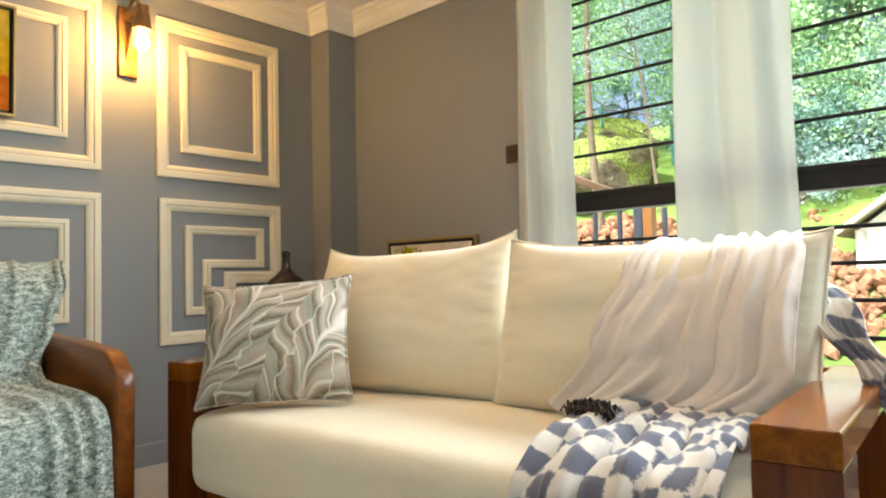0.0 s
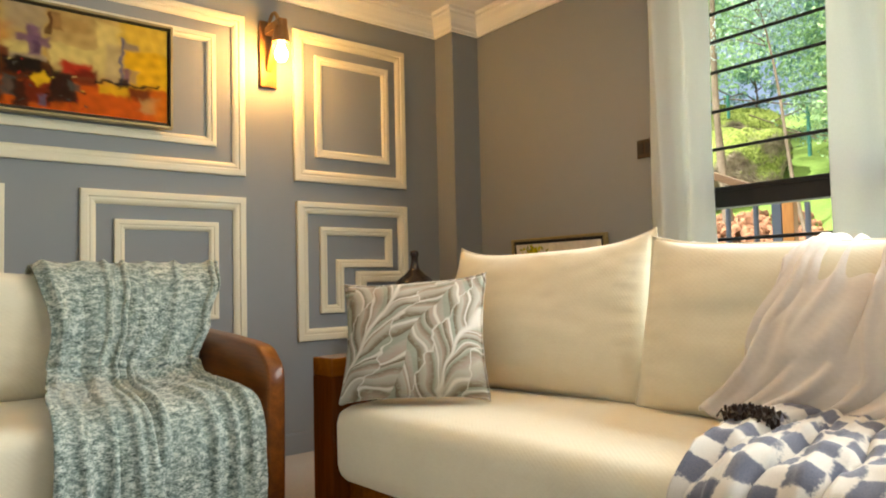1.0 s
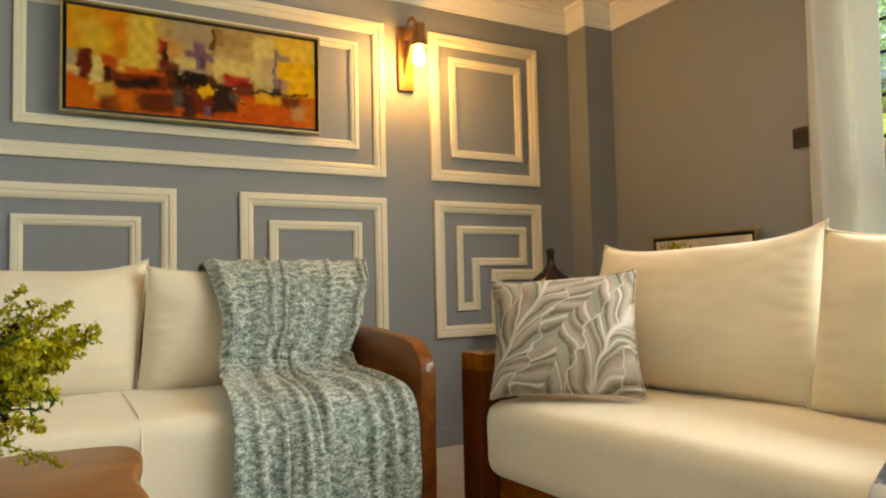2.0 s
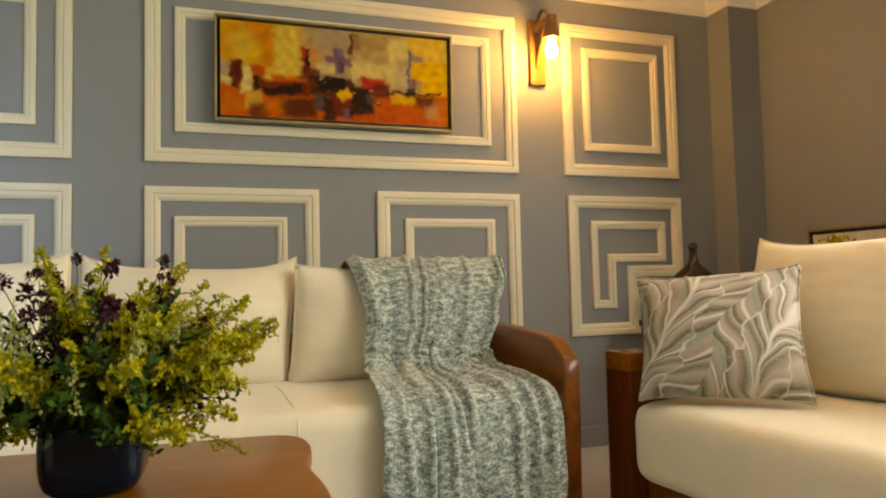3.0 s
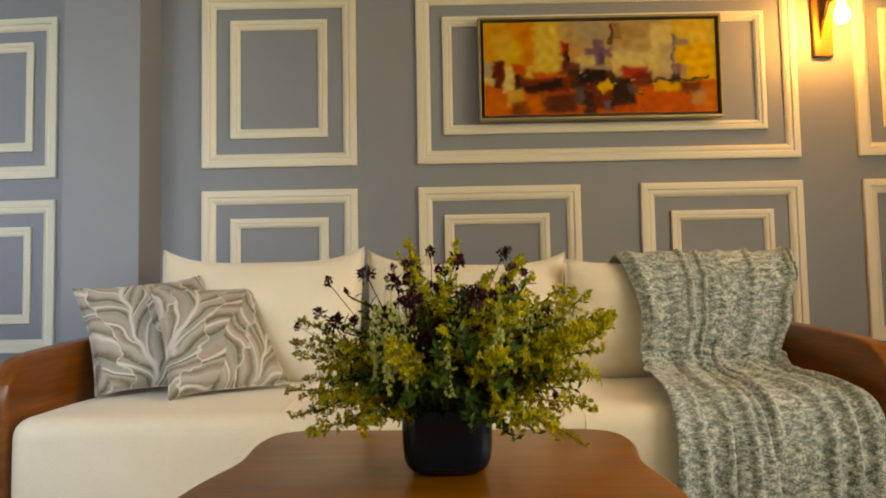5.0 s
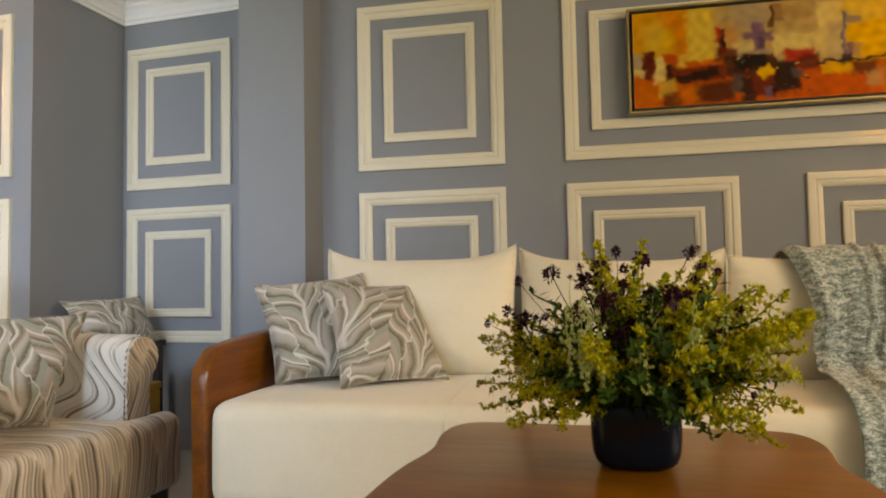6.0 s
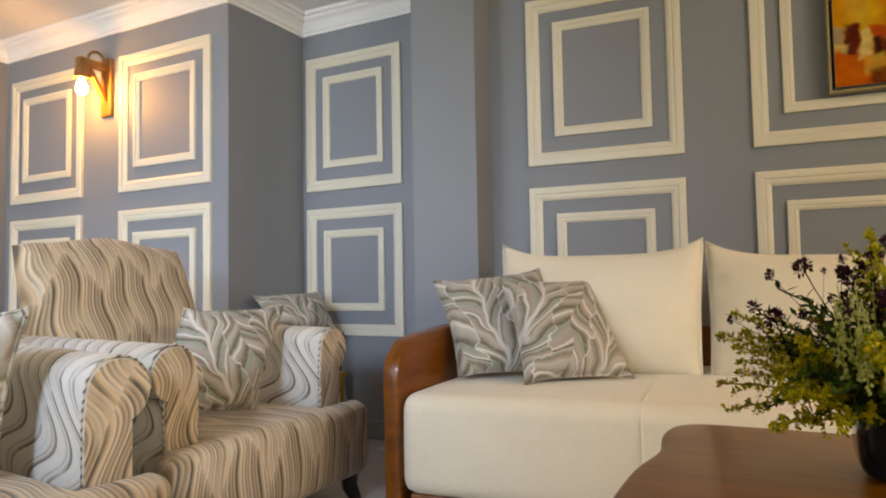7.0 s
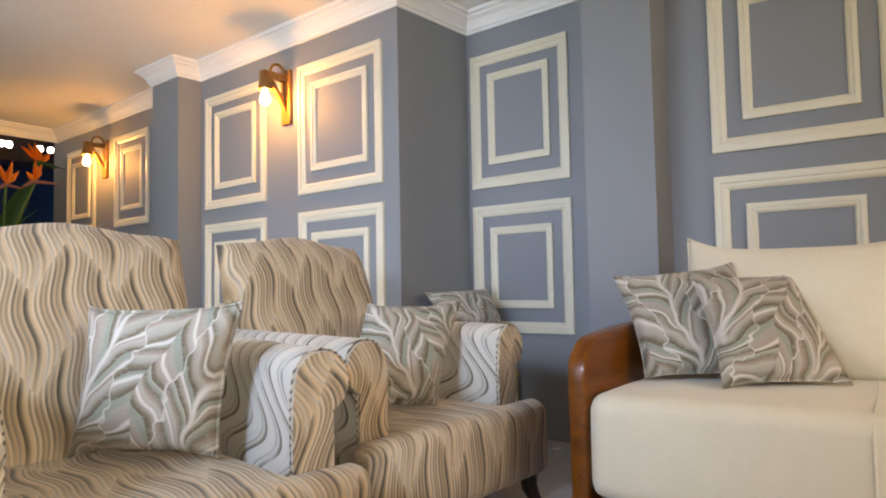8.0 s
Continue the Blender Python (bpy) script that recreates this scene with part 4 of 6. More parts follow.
# unseen flush ceiling lamps over the seating, added as warm fill light
cl = thing("warm_fill_lamp", pose(-1.30, 1.45, CEIL), "unseen round flush ceiling lamp with an opal shade, added for warm fill", "ceiling lamp", "ceiling lamps")
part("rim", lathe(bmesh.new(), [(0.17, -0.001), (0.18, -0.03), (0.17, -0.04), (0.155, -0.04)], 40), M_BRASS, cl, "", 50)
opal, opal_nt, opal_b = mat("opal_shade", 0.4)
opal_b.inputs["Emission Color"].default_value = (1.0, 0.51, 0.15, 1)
opal_b.inputs["Emission Strength"].default_value = WARM_FILL
part("shade", lathe(bmesh.new(), [(0.152, -0.04), (0.14, -0.06), (0.09, -0.08), (0.001, -0.088)], 40), opal, cl, "glowing opal shade of the added lamp", 180)
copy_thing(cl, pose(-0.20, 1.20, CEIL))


# ---- two-seat sofa in front of the window ----
SB = pose(-1.927, 0.988, 0, 0, 0, 4.3)          # x along its length, y towards its back


def small_sofa():
    s = thing("sofa", SB, "cream two-seat sofa with square mahogany block arms", "sofa")
    for x0, x1 in ((-0.03, 0.085), (1.69, 1.82)):
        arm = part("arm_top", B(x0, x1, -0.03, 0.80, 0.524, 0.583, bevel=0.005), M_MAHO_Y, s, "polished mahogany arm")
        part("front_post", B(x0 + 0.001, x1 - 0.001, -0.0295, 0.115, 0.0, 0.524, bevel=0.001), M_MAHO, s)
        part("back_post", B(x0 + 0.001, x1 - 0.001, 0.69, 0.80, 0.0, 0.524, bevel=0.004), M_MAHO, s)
        part("side_rail", B(x0 + 0.01, x1 - 0.01, 0.115, 0.69, 0.10, 0.22, bevel=0.004), M_MAHO_Y, s)
    part("front_rail", B(0.085, 1.69, 0.03, 0.07, 0.08, 0.20, bevel=0.004), M_MAHO_Y, s)
    part("back_rail", B(0.085, 1.69, 0.74, 0.79, 0.08, 0.58, bevel=0.004), M_MAHO_Y, s)
    part("seat_cushion", seat_block(0.09, 1.685, -0.045, 0.735, 0.2, 0.440, 0.06, 0.014, 10, 5), M_CREAM, s, "", 180)


small_sofa()
for k, (sag, corners) in enumerate((
        (0.16, ((-1.992, 1.640, 0.948), (-1.135, 1.705, 0.970), (-1.095, 1.600, 0.436), (-1.960, 1.480, 0.436))),
        (0.10, ((-1.095, 1.625, 0.938), (-0.232, 1.655, 0.915), (-0.262, 1.585, 0.430), (-1.130, 1.560, 0.440))))):
    cushion(corners, 0.24, 31 + k, M_CREAM, "plump cream back cushion leaning on the two-seat sofa", "back_cushion", "cream back cushions", 0.022, 40, sag, 0.004)
cushion(((-1.928, 1.067, 0.815), (-1.599, 1.414, 0.845), (-1.439, 1.277, 0.463), (-1.754, 0.943, 0.453)), 0.15, 23, M_LEAF2, "leaf-printed taupe scatter cushion on the two-seat sofa")

blanket = thing("throw_blanket", SB, "reversible beige and blue-checked fleece blanket spread over the two-seat sofa", "blanket")


def turned(bm, m):
    bmesh.ops.transform(bm, matrix=m, verts=bm.verts)
    return bm


SWAP = Matrix(((0, 1, 0, 0), (-1, 0, 0, 0), (0, 0, 1, 0), (0, 0, 0, 1)))   # profile x runs out of the sofa front
bp = [(-0.73, 0.68), (-0.68, 0.83), (-0.62, 0.872), (-0.55, 0.870), (-0.455, 0.79), (-0.395, 0.68), (-0.365, 0.58), (-0.335, 0.495), (-0.30, 0.468)]
cloth("plain_side", turned(drape(bp, steps((0, 1.36), (0.25, 1.325), (0.5, 1.285), (0.75, 1.225), (1, 1.15)), steps((0, 1.645), (0.25, 1.665), (0.5, 1.69), (0.8, 1.69), (1, 1.56)), 3.6, 0.055, 9, 0.008, nu=150, rumple=lambda v: 0.5, sharp=1.4, calm=0.12, pleats=0.35, slant=0.3), SWAP), M_BEIGE, blanket, "plain beige fleece side")
bp2 = [(-0.40, 0.470), (-0.30, 0.500), (-0.20, 0.480), (-0.06, 0.462), (0.012, 0.448), (0.045, 0.40), (0.052, 0.14)]
cloth("checked_fold", turned(drape(bp2, steps((0, 1.34), (0.35, 1.27), (1, 1.25)), steps((0, 1.62), (1, 1.672)), 4.2, 0.045, 15, 0.006, nu=150, rumple=lambda v: 1.2, sharp=0.6, calm=-0.1, pleats=0.9), SWAP), M_CHECK, blanket, "blue and white checked side")
bp3 = [(-0.735, 0.858), (-0.70, 0.886), (-0.655, 0.896), (-0.615, 0.890), (-0.60, 0.880)]
cloth("turned_hem", turned(drape(bp3, steps((0, 1.53), (0.5, 1.51), (1, 1.55)), steps((0, 1.645), (0.5, 1.66), (1, 1.63)), 2.0, 0.02, 22, 0.006, sharp=0.3, calm=0.0), SWAP), M_CHECK, blanket, "blue checked hem turned over at the top")
cloth("checked_back_fold", turned(drape([(-0.66, 0.79), (-0.58, 0.785), (-0.54, 0.75), (-0.52, 0.69), (-0.51, 0.62), (-0.50, 0.55), (-0.50, 0.25)], steps((0, 1.64), (0.25, 1.68), (0.45, 1.79), (0.62, 1.84), (1, 1.84)), steps((0, 1.70), (0.3, 1.79), (0.6, 1.92), (1, 1.98)), 2.4, 0.045, 18, 0.004, rumple=lambda v: 0.8, sharp=0.3), SWAP), M_CHECK, blanket, "blue and white checked fold hanging past the arm")
fr = bmesh.new()
rng = random.Random(5)
for k in range(420):
    x, y = 1.318 + rng.gauss(0, 0.019), 0.185 + rng.gauss(0, 0.009)
    a = rng.uniform(0, 6.28)
    tube(fr, [(x, y, 0.505), (x + 0.010 * math.cos(a), y + 0.010 * math.sin(a), 0.545 + rng.uniform(-0.014, 0.008)), (x + 0.020 * math.cos(a), y + 0.016 * math.sin(a), 0.530 + rng.uniform(-0.01, 0.008))], 0.0026, 4)
part("tassel", fr, M_DARKWOOD, blanket, "dark brown wool tassel", 60)


# ---- coffee table with a vase of flowers ----
TZ = 0.53


def coffee_table():
    cx, cy = -0.915, -0.432
    t = thing("coffee_table", pose(cx, cy, 0, 0, 0, -3.3), "varnished brown coffee table with softly waved edges", "table")
    pts = []
    hx, n = 0.472, 200
    for k in range(n):
        a = 2 * math.pi * k / n
        c, s = math.cos(a), math.sin(a)
        r = (abs(c) ** 9 + abs(s) ** 9) ** (-1 / 9)
        u, v = r * c, r * s
        # eared corners, each with a hollow beside it, and sides that swell again towards the middle
        side = 0.336 - 0.018 * math.exp(-((abs(u) - 0.48) / 0.20) ** 2)
        pts.append(((hx - 0.012 * (1 - min(1, abs(v)) ** 2)) * u, side * v))
    part("tabletop", prism(bmesh.new(), pts, 2, TZ - 0.036, TZ, 0.010, 4), M_TABLE, t, "", 50)
    part("apron", prism(bmesh.new(), [(x * 0.86, y * 0.84) for x, y in pts], 2, TZ - 0.11, TZ - 0.037), M_TABLE, t)
    for sx in (-1, 1):
        for sy in (-1, 1):
            p = [(sx * 0.36, sy * 0.24, TZ - 0.04), (sx * 0.375, sy * 0.25, TZ - 0.14), (sx * 0.36, sy * 0.24, 0.25), (sx * 0.365, sy * 0.245, 0.08), (sx * 0.39, sy * 0.265, 0.0)]
            part("leg", tube(bmesh.new(), p, [0.035, 0.036, 0.024, 0.018, 0.026], 14), M_TABLE, t, "", 60)


coffee_table()
VX, VY = -1.095, -0.401


def vase():
    t = thing("vase", pose(VX, VY, TZ, 0, 0, -3) @ Matrix.Scale(0.90, 4), "square glossy black ceramic vase on the coffee table", "vase")
    rows = []
    for z, w, k in ((0.0, 0.044, 4), (0.001, 0.052, 4), (0.006, 0.060, 4), (0.014, 0.066, 5), (0.028, 0.0705, 5.5), (0.050, 0.0725, 6), (0.085, 0.073, 6), (0.101, 0.0725, 6), (0.110, 0.070, 6), (0.114, 0.067, 6), (0.112, 0.0635, 6), (0.10, 0.0625, 6), (0.02, 0.058, 5)):
        r = []
        for i in range(48):
            a = 2 * math.pi * i / 48
            q = (abs(math.cos(a)) ** k + abs(math.sin(a)) ** k) ** (-1 / k)
            r.append((w * q * math.cos(a), w * q * math.sin(a), z))
        rows.append(r)
    bm = loft(rows, True)
    bm.verts.ensure_lookup_table()
    bm.faces.new(bm.verts[:48])
    bm.faces.new(bm.verts[-48:])
    bmesh.ops.recalc_face_normals(bm, faces=bm.faces)
    part("body", bm, M_VASE, t, "", 50)
    lip = [(0.068 * q * math.cos(a), 0.068 * q * math.sin(a), 0.1135) for a, q in [(2 * math.pi * i / 48, (abs(math.cos(2 * math.pi * i / 48)) ** 6 + abs(math.sin(2 * math.pi * i / 48)) ** 6) ** (-1 / 6)) for i in range(49)]]
    part("rim", tube(bmesh.new(), lip, 0.003, 8, False), M_VASE, t, "", 60)


vase()


def leaf_mat(name, c1, c2, rough=0.6):
    m, nt, b = mat(name, rough, Specular_IOR_Level=0.2)
    geo = nt.nodes.new("ShaderNodeNewGeometry")
    nt.links.new(ramp(nt, geo.outputs["Random Per Island"], [(0.0, c1), (1.0, c2)]), b.inputs["Base Color"])
    tr = nd(nt, "BsdfTranslucent")
    nt.links.new(b.inputs["Base Color"].links[0].from_socket, tr.inputs[0])
    mx = nd(nt, "MixShader", 0.3, b.outputs[0], tr.outputs[0])
    nt.links.new(mx.outputs[0], nt.nodes["Material Output"].inputs[0])
    return m


M_STEM = leaf_mat("stem_green", (0.05, 0.085, 0.02), (0.09, 0.13, 0.03))
M_SPRAY = leaf_mat("golden_green", (0.16, 0.22, 0.010), (0.70, 0.60, 0.03))
M_GREEN = leaf_mat("leaf_green", (0.014, 0.036, 0.005), (0.07, 0.15, 0.014))
M_PURPLE = leaf_mat("purple_flower", (0.02, 0.004, 0.011), (0.085, 0.02, 0.04))
M_WHITE = leaf_mat("white_flower", (0.28, 0.42, 0.05), (0.74, 0.72, 0.36))


def leaf(bm, p, d, up, l, w):
    """One pointed leaf: a bent four-sided blade."""
    d = Vector(d).normalized()
    s = d.cross(up)
    s = s.normalized() if s.length > 1e-3 else Vector((1, 0, 0))
    n = s.cross(d)
    p = Vector(p)
    v = [bm.verts.new(q) for q in (p, p + d * l * 0.45 + s * w / 2 + n * l * 0.05, p + d * l, p + d * l * 0.45 - s * w / 2 + n * l * 0.05)]
    bm.faces.new((v[0], v[1], v[2]))
    bm.faces.new((v[0], v[2], v[3]))


def arc(length, droop, seed, s):
    """A point along a bent stem, 0 to 1, that grows along z and leans towards x."""
    return Vector((droop * s * s, 0.008 * math.sin(4 * s + seed), length * s * (1 - 0.35 * abs(droop) / length * s)))


def plume_mesh(seed, length, droop, tiers, plume):
    """A flowering goldenrod twig: a bare bent stem that ends in a tapering plume of tiny florets on arched side twigs."""
    rng = random.Random(seed)
    bm = bmesh.new()
    tube(bm, [arc(length, droop, seed, k / 6) for k in range(7)], [0.0016 - 0.0001 * k for k in range(7)], 4)
    for k in range(tiers):
        s = 0.42 + 0.58 * (k + rng.random()) / tiers
        p = arc(length, droop, seed, s)
        a = rng.uniform(0, 6.28)
        out = Vector((math.cos(a), math.sin(a), rng.uniform(0.5, 1.1))).normalized()
        reach = plume * (0.25 + 1.5 * (1 - s)) * rng.uniform(0.5, 1.1)
        count = max(4, int(reach / 0.0042))
        for j in range(count):
            f = (j + 1) / count
            q = p + out * reach * f + Vector((0.10 * reach * f * f, 0, -0.22 * reach * f * f))
            for _ in range(3):
                leaf(bm, q + Vector((rng.gauss(0, 0.0012), rng.gauss(0, 0.0012), 0)), (rng.gauss(0, 1), rng.gauss(0, 1), rng.gauss(0.5, 1)), Vector((0.3, 0, 1)), rng.uniform(0.0055, 0.0095), rng.uniform(0.004, 0.006))
    return bm


def greenery_mesh(seed, length, droop, pairs, size):
    """A leafy twig: narrow pointed leaves in pairs, smaller towards the tip."""
    rng = random.Random(seed)
    bm = bmesh.new()
    tube(bm, [arc(length, droop, seed, k / 6) for k in range(7)], [0.0017 - 0.00012 * k for k in range(7)], 4)
    for k in range(pairs):
        s = 0.12 + 0.88 * k / (pairs - 1)
        p = arc(length, droop, seed, s)
        for side in (-1, 1):
            a = k * 1.9 + side * 1.57 + rng.gauss(0, 0.3)
            d = Vector((math.cos(a), math.sin(a), rng.uniform(0.1, 0.8)))
            leaf(bm, p, d, Vector((0, 0, 1)), size * (1.25 - 0.7 * s) * rng.uniform(0.7, 1.2), size * 0.26)
    return bm


def flower_mesh(seed, kind):
    rng = random.Random(seed)
    bm = bmesh.new()
    if kind == "purple":
        # a tight head of ragged petals on a thin stalk with a few bracts
        for k in range(90):
            d = Vector((rng.gauss(0, 1), rng.gauss(0, 1), rng.gauss(0.2, 0.9))).normalized()
            leaf(bm, d * rng.uniform(0.002, 0.010), d + Vector((rng.gauss(0, 0.5), rng.gauss(0, 0.5), rng.gauss(0, 0.5))), Vector((rng.random(), rng.random(), 1)), rng.uniform(0.005, 0.009), 0.0052)
        tube(bm, [(0, 0, 0), (0.002, 0, -0.03), (0, 0.004, -0.12)], 0.0008, 4)
    else:
        # a hanging cluster of small bells
        for k in range(16):
            z = -0.045 + 0.075 * rng.random()
            wide = 0.012 * (1 - 0.4 * abs(z) / 0.045)
            c = Vector((rng.gauss(0, wide), rng.gauss(0, wide), z))
            for j in range(7):
                a = 6.28 * j / 7
                leaf(bm, c, (0.55 * math.cos(a), 0.55 * math.sin(a), -1), Vector((math.cos(a), math.sin(a), 0.3)), rng.uniform(0.008, 0.012), 0.006)
        tube(bm, [(0, 0, -0.05), (0.002, 0, 0.0), (0, 0, 0.05)], 0.0012, 4)
    return bm


def mesh_of(name, bm, material):
    me = bpy.data.meshes.new(name)
    bm.to_mesh(me)
    bm.free()
    me.materials.append(material)
    return me


def bouquet():
    base = Vector((VX, VY, TZ + 0.091))
    t = thing("bouquet", Matrix.Translation(base) @ Matrix.Diagonal((0.95, 0.89, 0.985, 1.0)), "loose bouquet of yellow-green sprays with dark purple and cream flowers", "flowers")
    rng = random.Random(12)
    sprays = [mesh_of("spray", plume_mesh(k, l, d, n, 0.036), M_SPRAY) for k, l, d, n in ((1, 0.25, 0.03, 26), (2, 0.24, 0.045, 22), (3, 0.255, 0.02, 28), (4, 0.23, 0.055, 22))]
    greens = [mesh_of("greenery", greenery_mesh(k, l, d, n, 0.030), M_GREEN) for k, l, d, n in ((5, 0.19, 0.05, 22), (6, 0.17, 0.02, 20), (7, 0.20, 0.09, 24))]
    purples = [mesh_of("purple_flower", flower_mesh(k, "purple"), M_PURPLE) for k in (1, 2, 3)]
    whites = [mesh_of("white_flower", flower_mesh(k, "white"), M_WHITE) for k in (1, 2)]
    def put(name, me, loc, d, scale, spin=None):
        """Sets a twig along d; with no spin given it arches downwards."""
        o = new(name, me)
        o.parent = t
        q = Vector(d).to_track_quat("Z", "X")
        if spin is None:
            low = q.inverted() @ Vector((0, 0, -1))
            spin = math.degrees(math.atan2(low.y, low.x)) + rng.gauss(0, 25)
        o.matrix_basis = Matrix.Translation(loc) @ q.to_matrix().to_4x4() @ pose(0, 0, 0, 0, 0, spin) @ Matrix.Scale(scale, 4)
    def lobe(y, z, spread=0.16, depth=0.45):
        return Vector((rng.gauss(0.28, depth), y + rng.gauss(0, spread), z + rng.gauss(0, spread))).normalized()
    def mouth(d):
        return Vector((0.032 * d.x, 0.038 * d.y, 0.0))
    # yellow-green sprays, thrown out to both sides with a looser crown
    for y, z, count, lo, hi in ((0.42, 0.88, 18, 0.85, 1.04), (0.80, 0.66, 18, 0.97, 1.15), (0.0, 1.0, 7, 0.90, 1.06), (-0.84, 0.48, 13, 0.78, 0.96), (-0.93, 0.26, 4, 0.85, 1.0), (0.92, 0.24, 1, 0.72, 0.9), (0.25, 0.85, 9, 0.80, 0.98), (-0.50, 0.72, 6, 0.72, 0.88)):
        for _ in range(count):
            d = lobe(y, z)
            put("spray", rng.choice(sprays), mouth(d), d, rng.uniform(lo, hi) * 1.06)
    # dark leafy filling
    for _ in range(120):
        d = lobe(rng.uniform(-0.9, 0.9), rng.uniform(0.4, 1.0), 0.15, 0.5)
        put("greenery", rng.choice(greens), mouth(d), d, rng.uniform(0.75, 1.05) * (0.9 + 0.4 * max(0.0, d.z) ** 2))
    for _ in range(6):
        d = Vector((rng.uniform(0.5, 1.0), rng.uniform(-0.9, 0.9), rng.uniform(-0.25, 0.2))).normalized()
        put("greenery", rng.choice(greens), Vector((0.05, 0.045 * d.y, 0.018)), d, rng.uniform(0.28, 0.45))
    # purple heads on thin stalks that stand proud of the rest
    for y, z, count, lo, hi in ((-0.80, 0.58, 8, 0.20, 0.285), (-0.36, 0.92, 24, 0.17, 0.255), (0.02, 1.0, 9, 0.18, 0.27), (0.42, 0.90, 10, 0.17, 0.265), (0.85, 0.55, 5, 0.18, 0.24), (0.05, 0.65, 16, 0.14, 0.19)):
        for _ in range(count):
            d = lobe(y, z, 0.14, 0.3)
            put("purple_flower", rng.choice(purples), d * rng.uniform(lo, hi) * 1.0, d + Vector((rng.gauss(0, 0.3), rng.gauss(0, 0.3), 0.2)), rng.choice((0.4, 0.55, 0.7, 0.9, 1.25)), rng.uniform(0, 360))
    # cream bells near the front
    for y, z, count in ((-0.50, 0.50, 8), (-0.12, 0.35, 5), (-0.42, 0.75, 4), (0.50, 0.62, 4)):
        for _ in range(count):
            d = Vector((0.75 + rng.gauss(0, 0.12), y + rng.gauss(0, 0.10), z + rng.gauss(0, 0.10))).normalized()
            put("white_flower", rng.choice(whites), d * rng.uniform(0.185, 0.225), Vector((0.15 * d.x, 0.15 * d.y, 1)), rng.uniform(0.5, 0.85), rng.uniform(0, 360))
    for _ in range(40):
        d = lobe(rng.uniform(-0.8, 0.8), rng.uniform(0.3, 1.0), 0.1, 0.4)
        part("stem", tube(bmesh.new(), [(0.03 * d.x, 0.03 * d.y, -0.07), (0.035 * d.x, 0.035 * d.y, 0.01), d * 0.17], 0.0015, 5), M_STEM, t)


bouquet()


